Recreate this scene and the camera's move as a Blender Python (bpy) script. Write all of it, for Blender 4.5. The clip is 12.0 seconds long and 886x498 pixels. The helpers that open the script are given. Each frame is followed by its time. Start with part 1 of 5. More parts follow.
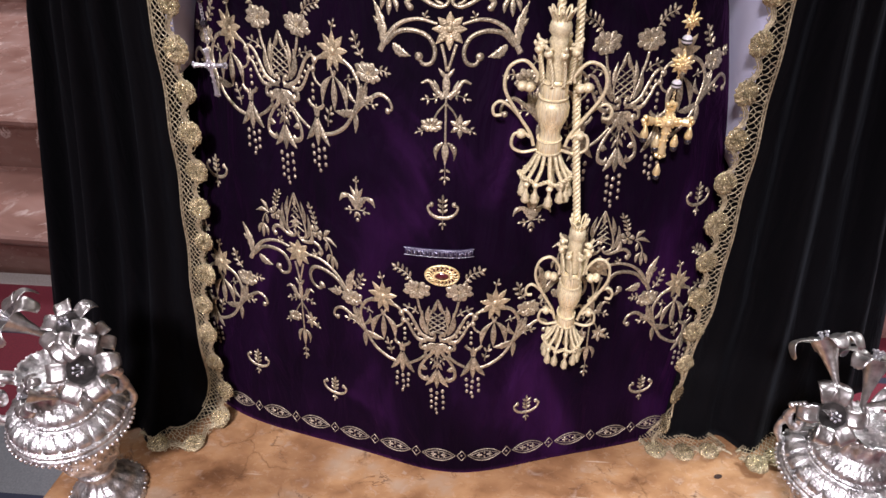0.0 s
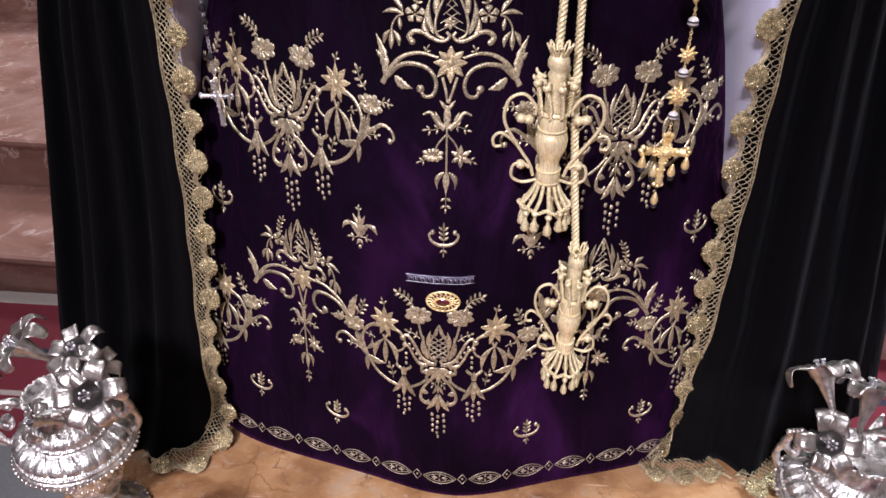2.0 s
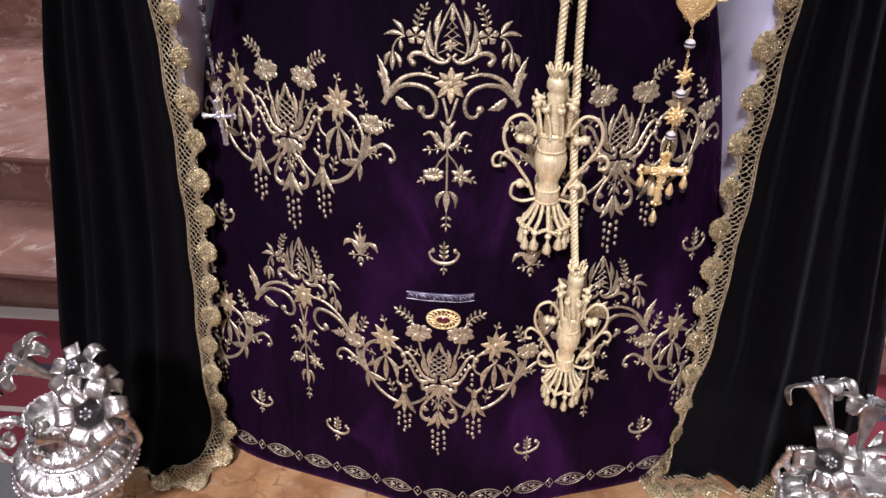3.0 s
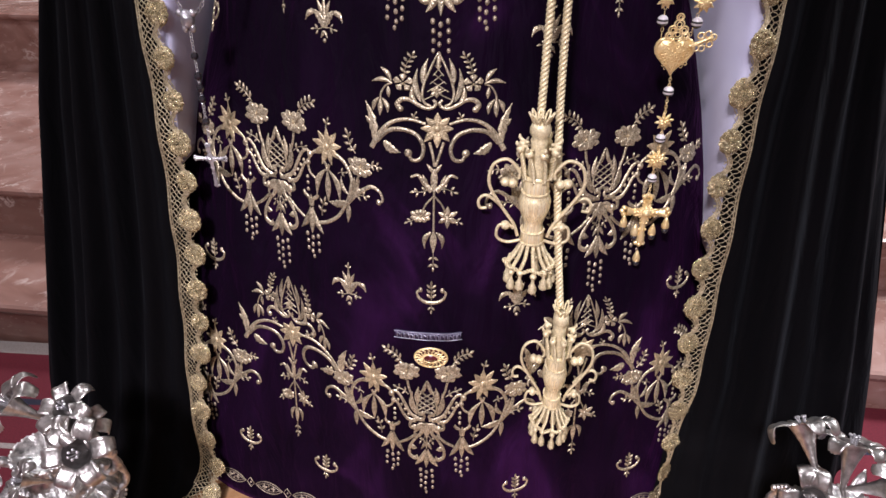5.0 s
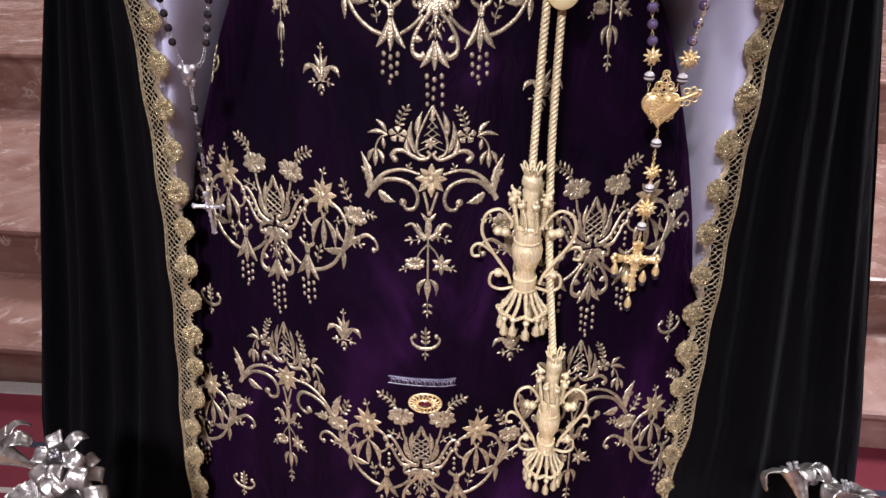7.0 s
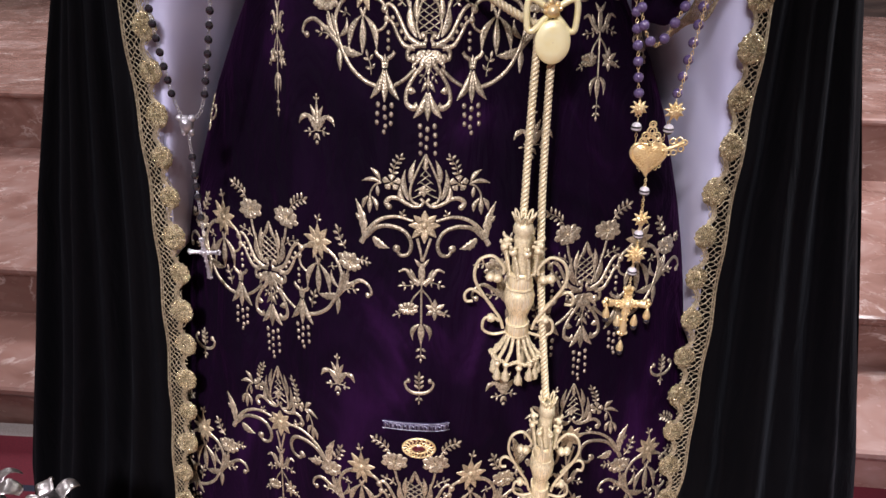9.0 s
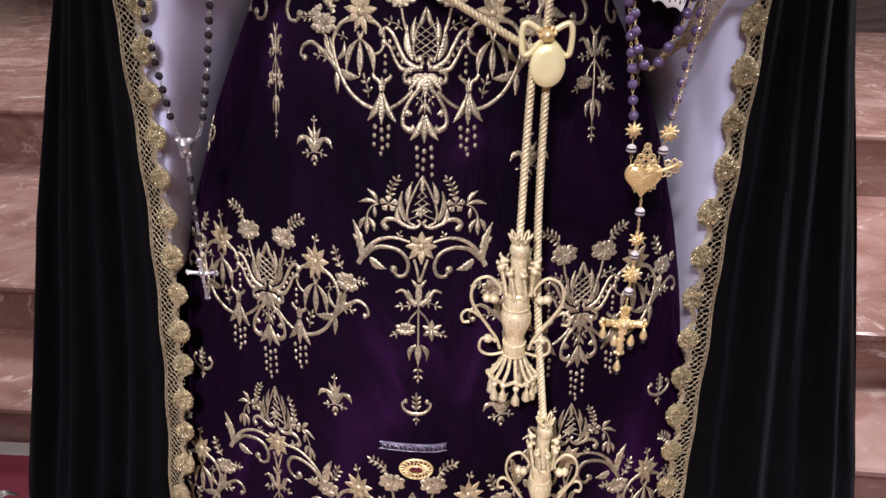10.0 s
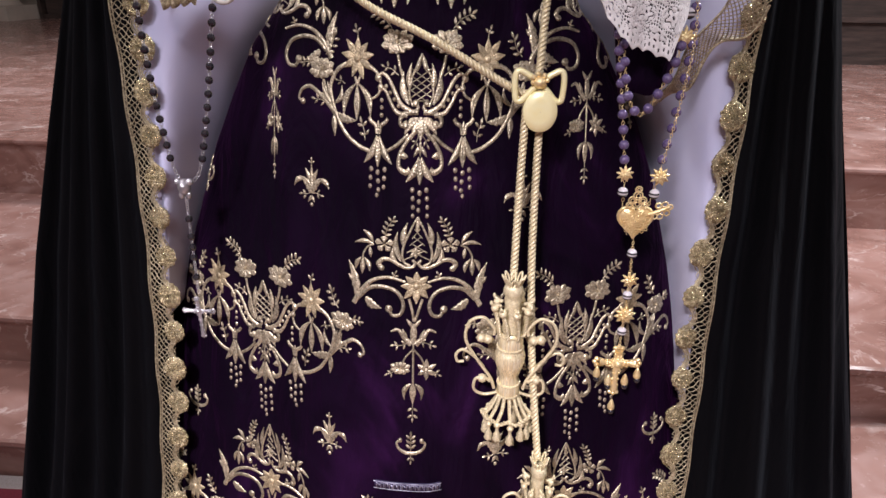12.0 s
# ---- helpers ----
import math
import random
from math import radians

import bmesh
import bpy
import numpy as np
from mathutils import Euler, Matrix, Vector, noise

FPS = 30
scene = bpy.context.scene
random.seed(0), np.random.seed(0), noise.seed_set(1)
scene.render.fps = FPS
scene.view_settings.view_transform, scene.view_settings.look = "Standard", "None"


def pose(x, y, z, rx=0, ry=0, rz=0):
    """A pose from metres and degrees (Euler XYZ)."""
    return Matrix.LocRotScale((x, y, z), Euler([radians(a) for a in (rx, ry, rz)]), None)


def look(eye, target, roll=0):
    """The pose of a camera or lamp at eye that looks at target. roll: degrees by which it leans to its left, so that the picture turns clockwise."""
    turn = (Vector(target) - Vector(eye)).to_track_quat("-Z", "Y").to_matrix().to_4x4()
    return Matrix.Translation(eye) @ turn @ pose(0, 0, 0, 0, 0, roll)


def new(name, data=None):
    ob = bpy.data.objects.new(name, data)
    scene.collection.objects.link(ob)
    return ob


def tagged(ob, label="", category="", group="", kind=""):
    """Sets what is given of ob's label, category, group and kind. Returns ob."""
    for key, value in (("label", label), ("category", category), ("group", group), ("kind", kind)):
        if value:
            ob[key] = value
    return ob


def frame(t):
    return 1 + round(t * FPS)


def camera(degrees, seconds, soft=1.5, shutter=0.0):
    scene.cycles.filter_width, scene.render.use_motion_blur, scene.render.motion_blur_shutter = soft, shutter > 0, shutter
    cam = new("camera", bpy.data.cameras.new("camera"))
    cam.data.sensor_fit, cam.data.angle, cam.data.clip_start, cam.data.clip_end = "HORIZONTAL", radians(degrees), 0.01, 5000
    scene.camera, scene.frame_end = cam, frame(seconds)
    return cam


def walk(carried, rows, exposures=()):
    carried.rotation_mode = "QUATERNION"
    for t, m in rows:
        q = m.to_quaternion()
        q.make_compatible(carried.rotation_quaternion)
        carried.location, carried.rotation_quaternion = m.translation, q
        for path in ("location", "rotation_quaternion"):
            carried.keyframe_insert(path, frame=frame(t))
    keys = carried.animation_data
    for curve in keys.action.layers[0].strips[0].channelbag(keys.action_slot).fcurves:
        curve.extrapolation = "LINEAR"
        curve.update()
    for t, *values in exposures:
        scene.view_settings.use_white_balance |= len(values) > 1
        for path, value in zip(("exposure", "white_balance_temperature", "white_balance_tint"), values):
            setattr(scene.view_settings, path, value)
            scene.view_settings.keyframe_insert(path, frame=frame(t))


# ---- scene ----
cam = camera(68.1, 12.0)
METRES, EYE, TILT, LEAN, TURN, SIDE = 0.18, 1.155, -36.0, 0.0, 4.6, 0.075
ROWS = [
    (0.0, 0.0, 0.0, 0.0, 0.0, 0.0, -0.0),
    (0.5, 0.0151, -0.0323, 0.0294, 0.06, 0.02, -0.04),
    (1.0, 0.0255, -0.057, 0.0558, 0.18, 0.23, -0.04),
    (1.5, 0.0223, -0.0719, 0.0906, 0.23, 0.67, -0.03),
    (2.0, 0.0223, -0.0992, 0.1312, 0.29, 1.13, -0.12),
    (2.5, 0.0066, -0.1205, 0.1544, 0.27, 1.76, -0.18),
    (3.0, 0.0102, -0.1471, 0.1892, 0.21, 2.16, -0.08),
    (5.0, 0.0838, -0.2495, 0.3085, -0.23, 4.49, -0.01),
    (5.5, 0.0914, -0.2822, 0.352, -0.36, 5.11, -0.02),
    (6.0, 0.1054, -0.3062, 0.382, -0.45, 5.73, 0.08),
    (6.5, 0.0952, -0.3312, 0.4366, -0.59, 6.41, 0.06),
    (7.0, 0.09, -0.3568, 0.4577, -0.68, 7.12, 0.1),
    (9.0, 0.1111, -0.4549, 0.5717, -1.05, 9.9, 0.27),
    (9.5, 0.1219, -0.4672, 0.5993, -1.07, 10.53, 0.35),
    (10.0, 0.1355, -0.4903, 0.6328, -1.07, 11.08, 0.37),
    (10.5, 0.148, -0.5164, 0.6601, -1.07, 11.66, 0.41),
    (11.0, 0.1554, -0.5376, 0.6817, -1.1, 12.16, 0.44),
    (11.5, 0.1669, -0.5694, 0.7117, -1.13, 12.73, 0.29),
    (12.0, 0.1739, -0.5889, 0.7477, -1.19, 13.32, 0.2),
]

walk(cam, [(t, pose(SIDE, 0, EYE, TILT, LEAN, TURN) @ pose(METRES * x, METRES * y, METRES * z, 90 + pitch, roll, yaw)) for t, x, y, z, yaw, pitch, roll in ROWS],
     exposures=[(0.0, 0.0), (12.0, 0.0)])

# ---- world and lamps ----
world = bpy.data.worlds.new("world")
scene.world = world
world.use_nodes = True
world.node_tree.nodes["Background"].inputs[0].default_value = (0.9, 0.85, 0.8, 1)
world.node_tree.nodes["Background"].inputs[1].default_value = 0.05


def area_lamp(name, at, target, size, watts, color):
    lamp = bpy.data.lights.new(name, "AREA")
    lamp.shape, lamp.size, lamp.energy, lamp.color = "DISK", size, watts, color
    ob = new(name, lamp)
    ob.matrix_world = look(at, target)
    return tagged(ob, "unseen round lamp added under the chapel ceiling", "lamp")


def spot_lamp(name, at, target, degrees, watts, color):
    lamp = bpy.data.lights.new(name, "SPOT")
    lamp.spot_size, lamp.spot_blend, lamp.shadow_soft_size, lamp.energy, lamp.color = radians(degrees), 1.0, 0.30, watts, color
    ob = new(name, lamp)
    ob.matrix_world = look(at, target)
    return tagged(ob, "unseen spotlight added, aimed at the foot of the figure", "lamp")


# added spot, never in view; its narrow beam leaves the chest dimmer than the hem
spot_lamp("spot_lamp", (-0.88, -2.3, 3.7), (-0.02, 0.80, 0.18), 31, 1150, (1.0, 0.895, 0.99))
# round lamps out of view, added to brighten figure, steps and landing
area_lamp("added_lamp", (0.1, -2.6, 4.3), (0.0, 1.0, 0.9), 1.8, 96, (0.95, 0.91, 1.0))
area_lamp("added_lamp", (-3.1, 0.9, 4.3), (-1.9, 1.9, 0.0), 0.8, 58, (0.98, 0.93, 1.0))
area_lamp("added_lamp", (3.3, 2.3, 4.3), (3.2, 2.5, 0.0), 1.0, 330, (0.94, 0.95, 1.0))
area_lamp("added_lamp", (-3.3, 5.3, 4.3), (-3.2, 5.0, 0.0), 1.0, 190, (0.97, 0.95, 1.0))
area_lamp("added_lamp", (3.0, 5.6, 4.3), (3.0, 5.8, 0.0), 1.0, 85, (1.0, 0.96, 1.0))


# ---- materials ----
def material(name, color, rough=0.5, metal=0.0):
    m = bpy.data.materials.new(name)
    m.use_nodes = True
    b = m.node_tree.nodes["Principled BSDF"]
    b.inputs["Base Color"].default_value = (*color, 1)
    b.inputs["Roughness"].default_value = rough
    b.inputs["Metallic"].default_value = metal
    return m, m.node_tree, b


def add(tree, kind, **values):
    n = tree.nodes.new(kind)
    for k, v in values.items():
        n.inputs[k.replace("_", " ")].default_value = v
    return n


def coords(tree, scale=(1, 1, 1), offset=(0, 0, 0)):
    c = tree.nodes.new("ShaderNodeTexCoord")
    mp = add(tree, "ShaderNodeMapping", Scale=scale, Location=offset)
    tree.links.new(c.outputs["Object"], mp.inputs["Vector"])
    return mp.outputs["Vector"]


def noise_ramp(tree, vec, scale, stops, detail=6.0, distortion=0.0, rough=0.55):
    n = add(tree, "ShaderNodeTexNoise", Scale=scale, Detail=detail, Distortion=distortion, Roughness=rough)
    tree.links.new(vec, n.inputs["Vector"])
    r = tree.nodes.new("ShaderNodeValToRGB")
    els = r.color_ramp.elements
    while len(els) < len(stops):
        els.new(0.5)
    for e, (p, c) in zip(els, stops):
        e.position, e.color = p, (*c, 1)
    tree.links.new(n.outputs["Fac"], r.inputs["Fac"])
    return r.outputs["Color"]


def bump(tree, b, height, strength, distance):
    n = add(tree, "ShaderNodeBump", Strength=strength, Distance=distance)
    tree.links.new(height, n.inputs["Height"])
    tree.links.new(n.outputs["Normal"], b.inputs["Normal"])
    return n


def grey(c):
    return (c, c, c)


def velvet(name, dark, light, sheen, tint, scale, creases=0.02, brushed=(0, 0, 0)):
    m, t, b = material(name, dark, 0.75)
    v = coords(t, (1, 1, 0.55), brushed)
    # lighter patches paint the sheen of the brushed pile into the base colour
    col = noise_ramp(t, v, scale, [(0.42, dark), (0.57, tuple(0.84 * d + 0.16 * e for d, e in zip(dark, light))), (0.74, light)], 6.0, 0.8)
    t.links.new(col, b.inputs["Base Color"])
    b.inputs["Sheen Weight"].default_value = sheen
    b.inputs["Sheen Roughness"].default_value = 0.5
    b.inputs["Sheen Tint"].default_value = (*tint, 1)
    b.inputs["Specular IOR Level"].default_value = 0.05
    pile = add(t, "ShaderNodeTexNoise", Scale=900.0, Detail=2.0)
    t.links.new(v, pile.inputs["Vector"])
    crush = add(t, "ShaderNodeTexNoise", Scale=11.0, Detail=5.0, Distortion=1.0)
    t.links.new(coords(t, (1.4, 1.4, 0.35)), crush.inputs["Vector"])
    n = bump(t, b, pile.outputs["Fac"], 0.25, 0.001)
    soft = add(t, "ShaderNodeBump", Strength=0.5, Distance=creases)
    t.links.new(crush.outputs["Fac"], soft.inputs["Height"])
    t.links.new(soft.outputs["Normal"], n.inputs["Normal"])
    return m


def thread(name, a, c, metal, rough, freq, crimp=0.0008, spread=0.42, dimmest=0.58):
    """Metallic thread laid side by side: how each piece catches the light is put into its colour, with ribs across its
    run.
    """
    m, t, b = material(name, a, rough, metal)
    v = coords(t)
    dull = tuple(0.74 * c1 for c1 in a)
    col = noise_ramp(t, v, 330.0, [(0.30, dull), (0.50, a), (0.66, c)], 4.0, 0.0, 0.7)
    piece = t.nodes.new("ShaderNodeNewGeometry")
    tone = add(t, "ShaderNodeMapRange", To_Min=1.0 - spread, To_Max=1.0)
    t.links.new(piece.outputs["Random Per Island"], tone.inputs["Value"])
    rib = t.nodes.new("ShaderNodeMix")
    rib.data_type, rib.blend_type = "RGBA", "MULTIPLY"
    rib.inputs["Factor"].default_value = 1.0
    t.links.new(col, rib.inputs["A"])
    t.links.new(tone.outputs["Result"], rib.inputs["B"])
    t.links.new(noise_ramp(t, v, 500.0, [(0.35, grey(rough - 0.1)), (0.65, grey(rough + 0.15))], 2.0), b.inputs["Roughness"])
    run = t.nodes.new("ShaderNodeAttribute")
    run.attribute_name = "stitch"
    wave = t.nodes.new("ShaderNodeMath")
    wave.operation = "MULTIPLY"
    wave.inputs[1].default_value = 2 * math.pi / 0.0042
    t.links.new(run.outputs["Fac"], wave.inputs[0])
    sine = t.nodes.new("ShaderNodeMath")
    sine.operation = "SINE"
    t.links.new(wave.outputs[0], sine.inputs[0])
    # light and dark breakup along the stitches, multiplied into the colour
    worn = t.nodes.new("ShaderNodeMix")
    worn.data_type, worn.blend_type = "RGBA", "MULTIPLY"
    worn.inputs["Factor"].default_value = 1.0
    t.links.new(rib.outputs["Result"], worn.inputs["A"])
    t.links.new(noise_ramp(t, v, 140.0, [(0.36, grey(dimmest)), (0.60, grey(1.0))], 3.0, 0.6), worn.inputs["B"])
    t.links.new(worn.outputs["Result"], b.inputs["Base Color"])
    fine = add(t, "ShaderNodeTexNoise", Scale=freq * 2.2, Detail=2.0)
    t.links.new(v, fine.inputs["Vector"])
    mixed = t.nodes.new("ShaderNodeMath")
    mixed.operation = "MULTIPLY_ADD"
    mixed.inputs[1].default_value = 0.16
    t.links.new(sine.outputs[0], mixed.inputs[0])
    t.links.new(fine.outputs["Fac"], mixed.inputs[2])
    bump(t, b, mixed.outputs[0], 0.8, crimp)
    return m


def marble(name, stops, vein, scale, rough, stretch=(1, 1, 1), swirl=0.8, detail=8.0):
    m, t, b = material(name, stops[0][1], rough)
    v = coords(t, stretch)
    col = noise_ramp(t, v, scale, stops, detail, swirl)
    veins = noise_ramp(t, v, scale * 0.7, [(0.485, grey(0)), (0.5, grey(1)), (0.515, grey(0))], 9.0, 1.6)
    patch = noise_ramp(t, v, scale * 1.3, [(0.5, grey(0)), (0.68, grey(0.9))], 3.0)
    mul = t.nodes.new("ShaderNodeMath")
    mul.operation = "MULTIPLY"
    t.links.new(veins, mul.inputs[0])
    t.links.new(patch, mul.inputs[1])
    mix = t.nodes.new("ShaderNodeMix")
    mix.data_type = "RGBA"
    t.links.new(mul.outputs[0], mix.inputs["Factor"])
    t.links.new(col, mix.inputs["A"])
    mix.inputs["B"].default_value = (*vein, 1)
    t.links.new(mix.outputs["Result"], b.inputs["Base Color"])
    r = noise_ramp(t, v, scale * 6, [(0.35, grey(rough - 0.08)), (0.7, grey(rough + 0.15))])
    t.links.new(r, b.inputs["Roughness"])
    fine = add(t, "ShaderNodeTexNoise", Scale=scale * 20, Detail=4.0)
    t.links.new(v, fine.inputs["Vector"])
    bump(t, b, fine.outputs["Fac"], 0.08, 0.002)
    return m


def metal_leaf(name, dark, light, rough, relief, distance=0.002, metal=1.0, strength=0.35):
    m, t, b = material(name, light, rough, metal)
    v = coords(t)
    t.links.new(noise_ramp(t, v, 60.0, [(0.3, dark), (0.62, light)], 5.0), b.inputs["Base Color"])
    n = add(t, "ShaderNodeTexVoronoi", Scale=relief)
    t.links.new(v, n.inputs["Vector"])
    bump(t, b, n.outputs["Distance"], strength, distance)
    return m


# the last offset places the painted sheen patches on the skirt
PURPLE = velvet("purple_velvet", (0.0022, 0.0005, 0.0042), (0.024, 0.0044, 0.035), 0.05, (0.60, 0.10, 0.68), 5.5, 0.045, (2.3, 0.4, 1.1))
BLACK = velvet("black_velvet", (0.0020, 0.0019, 0.0026), (0.0046, 0.0047, 0.0060), 0.024, (0.48, 0.55, 0.66), 3.0)
GOLD_THREAD = thread("gold_thread", (0.68, 0.58, 0.395), (1.0, 0.93, 0.73), 0.62, 0.31, 190.0)
DULL_THREAD = thread("dull_gold_thread", (0.46, 0.38, 0.28), (0.80, 0.69, 0.52), 0.5, 0.38, 190.0)
WARM_THREAD = thread("warm_gold_thread", (0.70, 0.57, 0.35), (1.0, 0.86, 0.58), 0.5, 0.36, 190.0)
LACE_GOLD = thread("lace_gold", (0.58, 0.49, 0.31), (0.95, 0.86, 0.62), 0.5, 0.36, 240.0, 0.0005, 0.3)
SPARKLE = thread("lace_tinsel", (0.60, 0.50, 0.29), (1.0, 0.92, 0.64), 0.75, 0.22, 300.0, 0.0030, 0.2)
ROPE = thread("cream_gold_cord", (0.84, 0.73, 0.46), (1.0, 0.93, 0.66), 0.25, 0.38, 300.0, 0.0007, 0.12, 0.8)
FLOSS = thread("cream_gold_floss", (0.92, 0.79, 0.48), (1.0, 0.95, 0.70), 0.35, 0.30, 300.0, 0.0004, 0.05, 0.86)
_m = [n for n in FLOSS.node_tree.nodes if n.bl_idname == "ShaderNodeMapping"]
_m[0].inputs["Scale"].default_value = (1, 1, 0.05)
GOLD = metal_leaf("polished_gold", (0.80, 0.58, 0.25), (1.0, 0.84, 0.48), 0.33, 330.0, 0.002, 0.55)
PALE_GOLD = metal_leaf("pale_gold", (0.98, 0.90, 0.47), (1.0, 0.95, 0.56), 0.32, 60.0, 0.0003, 0.12)
SILVER = metal_leaf("wrought_silver", (0.26, 0.26, 0.262), (0.90, 0.89, 0.885), 0.36, 240.0, 0.0022, 0.92, 0.32)
PETAL = metal_leaf("silver_sheet", (0.29, 0.28, 0.27), (0.68, 0.665, 0.65), 0.34, 140.0, 0.0016, 0.92)
# darker silver: the shade inside the lily funnels, put into the colour
THROAT_SHADE = metal_leaf("throat_shade_silver", (0.12, 0.115, 0.11), (0.26, 0.25, 0.245), 0.35, 60.0, 0.002, 0.9)
SILVER_FINE = metal_leaf("fine_silver", (0.40, 0.40, 0.43), (0.80, 0.80, 0.84), 0.3, 400.0, 0.002, 0.75)
SLAB = marble("ochre_marble", [(0.30, (0.19, 0.095, 0.045)), (0.42, (0.37, 0.20, 0.095)), (0.54, (0.52, 0.305, 0.15)), (0.66, (0.54, 0.39, 0.255))], (0.10, 0.045, 0.025), 8.0, 0.20, (1, 1.5, 1), 0.2)
_t = SLAB.node_tree
_b = _t.nodes["Principled BSDF"]
_old = _b.inputs["Base Color"].links[0].from_socket
_mx = _t.nodes.new("ShaderNodeMix")
_mx.data_type = "RGBA"
_v = coords(_t, (1, 1, 1))
_t.links.new(noise_ramp(_t, _v, 38.0, [(0.60, grey(0)), (0.72, grey(0.55))], 4.0, 1.0), _mx.inputs["Factor"])
_t.links.new(_old, _mx.inputs["A"])
_mx.inputs["B"].default_value = (0.60, 0.47, 0.36, 1)
_m2 = _t.nodes.new("ShaderNodeMix")
_m2.data_type, _m2.blend_type = "RGBA", "MULTIPLY"
_m2.inputs["Factor"].default_value = 0.95
_t.links.new(_mx.outputs["Result"], _m2.inputs["A"])
_t.links.new(noise_ramp(_t, _v, 2.6, [(0.35, (0.52, 0.47, 0.47)), (0.62, (0.86, 0.86, 0.86))], 5.0, 0.5), _m2.inputs["B"])
_warp = add(_t, "ShaderNodeTexNoise", Scale=9.0, Detail=5.0)
_t.links.new(_v, _warp.inputs["Vector"])
_add = _t.nodes.new("ShaderNodeVectorMath")
_add.operation = "MULTIPLY_ADD"
_t.links.new(_warp.outputs["Color"], _add.inputs[0])
_add.inputs[1].default_value = (0.16, 0.16, 0.16)
_t.links.new(_v, _add.inputs[2])
_vor = add(_t, "ShaderNodeTexVoronoi", Scale=4.2)
_vor.feature = "DISTANCE_TO_EDGE"
_t.links.new(_add.outputs[0], _vor.inputs["Vector"])
_cr = _t.nodes.new("ShaderNodeValToRGB")
_cr.color_ramp.elements[0].position, _cr.color_ramp.elements[0].color = 0.0, (0.42, 0.34, 0.28, 1)
_cr.color_ramp.elements[1].position, _cr.color_ramp.elements[1].color = 0.012, (1, 1, 1, 1)
_t.links.new(_vor.outputs["Distance"], _cr.inputs["Fac"])
_m3 = _t.nodes.new("ShaderNodeMix")
_m3.data_type, _m3.blend_type = "RGBA", "MULTIPLY"
_t.links.new(noise_ramp(_t, _v, 3.0, [(0.52, grey(0)), (0.64, grey(0.8))], 3.0), _m3.inputs["Factor"])
_t.links.new(_m2.outputs["Result"], _m3.inputs["A"])
_t.links.new(_cr.outputs["Color"], _m3.inputs["B"])
_last = _m3.outputs["Result"]
for _turn, _scale in ((0.35, 26.0), (-0.6, 34.0), (1.2, 30.0)):
    _mp = add(_t, "ShaderNodeMapping", Rotation=(0, 0, _turn), Scale=(0.10, 2.2, 1))
    _t.links.new(_v, _mp.inputs["Vector"])
    _sc = _t.nodes.new("ShaderNodeMix")
    _sc.data_type = "RGBA"
    _t.links.new(noise_ramp(_t, _mp.outputs["Vector"], _scale, [(0.715, grey(0)), (0.74, grey(0.6))], 2.0), _sc.inputs["Factor"])
    _t.links.new(_last, _sc.inputs["A"])
    _sc.inputs["B"].default_value = (0.66, 0.54, 0.43, 1)
    _last = _sc.outputs["Result"]
_t.links.new(_last, _b.inputs["Base Color"])
STEP = marble("red_marble", [(0.25, (0.17, 0.080, 0.064)), (0.5, (0.29, 0.160, 0.134)), (0.75, (0.43, 0.29, 0.265))], (0.80, 0.68, 0.64), 2.6, 0.19, (1, 1.2, 1.6), 1.2, 4.0)
PLASTER, _t, _b = material("plaster", (0.5, 0.43, 0.37), 0.85)
_t.links.new(noise_ramp(_t, coords(_t), 3.0, [(0.3, (0.42, 0.36, 0.31)), (0.7, (0.56, 0.49, 0.42))]), _b.inputs["Base Color"])
WOOD, _t, _b = material("brown_wood", (0.12, 0.07, 0.055), 0.5)
_t.links.new(noise_ramp(_t, coords(_t, (1, 1, 8)), 4.0, [(0.3, (0.030, 0.020, 0.018)), (0.7, (0.075, 0.050, 0.043))]), _b.inputs["Base Color"])

SATIN, _t, _b = material("lilac_satin", (0.42, 0.38, 0.52), 0.42)
_v = coords(_t)
_t.links.new(noise_ramp(_t, _v, 5.0, [(0.3, (0.59, 0.60, 0.86)), (0.7, (0.76, 0.77, 0.97))], 3.0), _b.inputs["Base Color"])
_b.inputs["Sheen Weight"].default_value = 0.3
_w = add(_t, "ShaderNodeTexNoise", Scale=700.0, Detail=2.0)
_t.links.new(_v, _w.inputs["Vector"])
bump(_t, _b, _w.outputs["Fac"], 0.08, 0.001)
LINEN, _t, _b = material("white_lace", (0.8, 0.79, 0.78), 0.75)
_v = coords(_t)
_w = add(_t, "ShaderNodeTexNoise", Scale=500.0, Detail=3.0)
_t.links.new(_v, _w.inputs["Vector"])
bump(_t, _b, _w.outputs["Fac"], 0.4, 0.001)
_t.links.new(noise_ramp(_t, _v, 90.0, [(0.3, (0.74, 0.73, 0.72)), (0.6, (0.88, 0.87, 0.86))]), _b.inputs["Base Color"])


def stone_bead(name, dark, light, rough):
    m, t, b = material(name, dark, rough)
    t.links.new(noise_ramp(t, coords(t), 120.0, [(0.35, dark), (0.7, light)]), b.inputs["Base Color"])
    b.inputs["Coat Weight"].default_value = 0.6
    b.inputs["Coat Roughness"].default_value = 0.08
    return m


JET = stone_bead("jet", (0.012, 0.011, 0.014), (0.03, 0.028, 0.034), 0.12)
AMETHYST = stone_bead("amethyst", (0.075, 0.05, 0.14), (0.20, 0.155, 0.30), 0.12)
BANDED = stone_bead("banded_stone", (0.12, 0.09, 0.11), (0.50, 0.47, 0.47), 0.2)
_t = BANDED.node_tree
_c = _t.nodes.new("ShaderNodeTexCoord")
_s = _t.nodes.new("ShaderNodeSeparateXYZ")
_t.links.new(_c.outputs["Object"], _s.inputs[0])
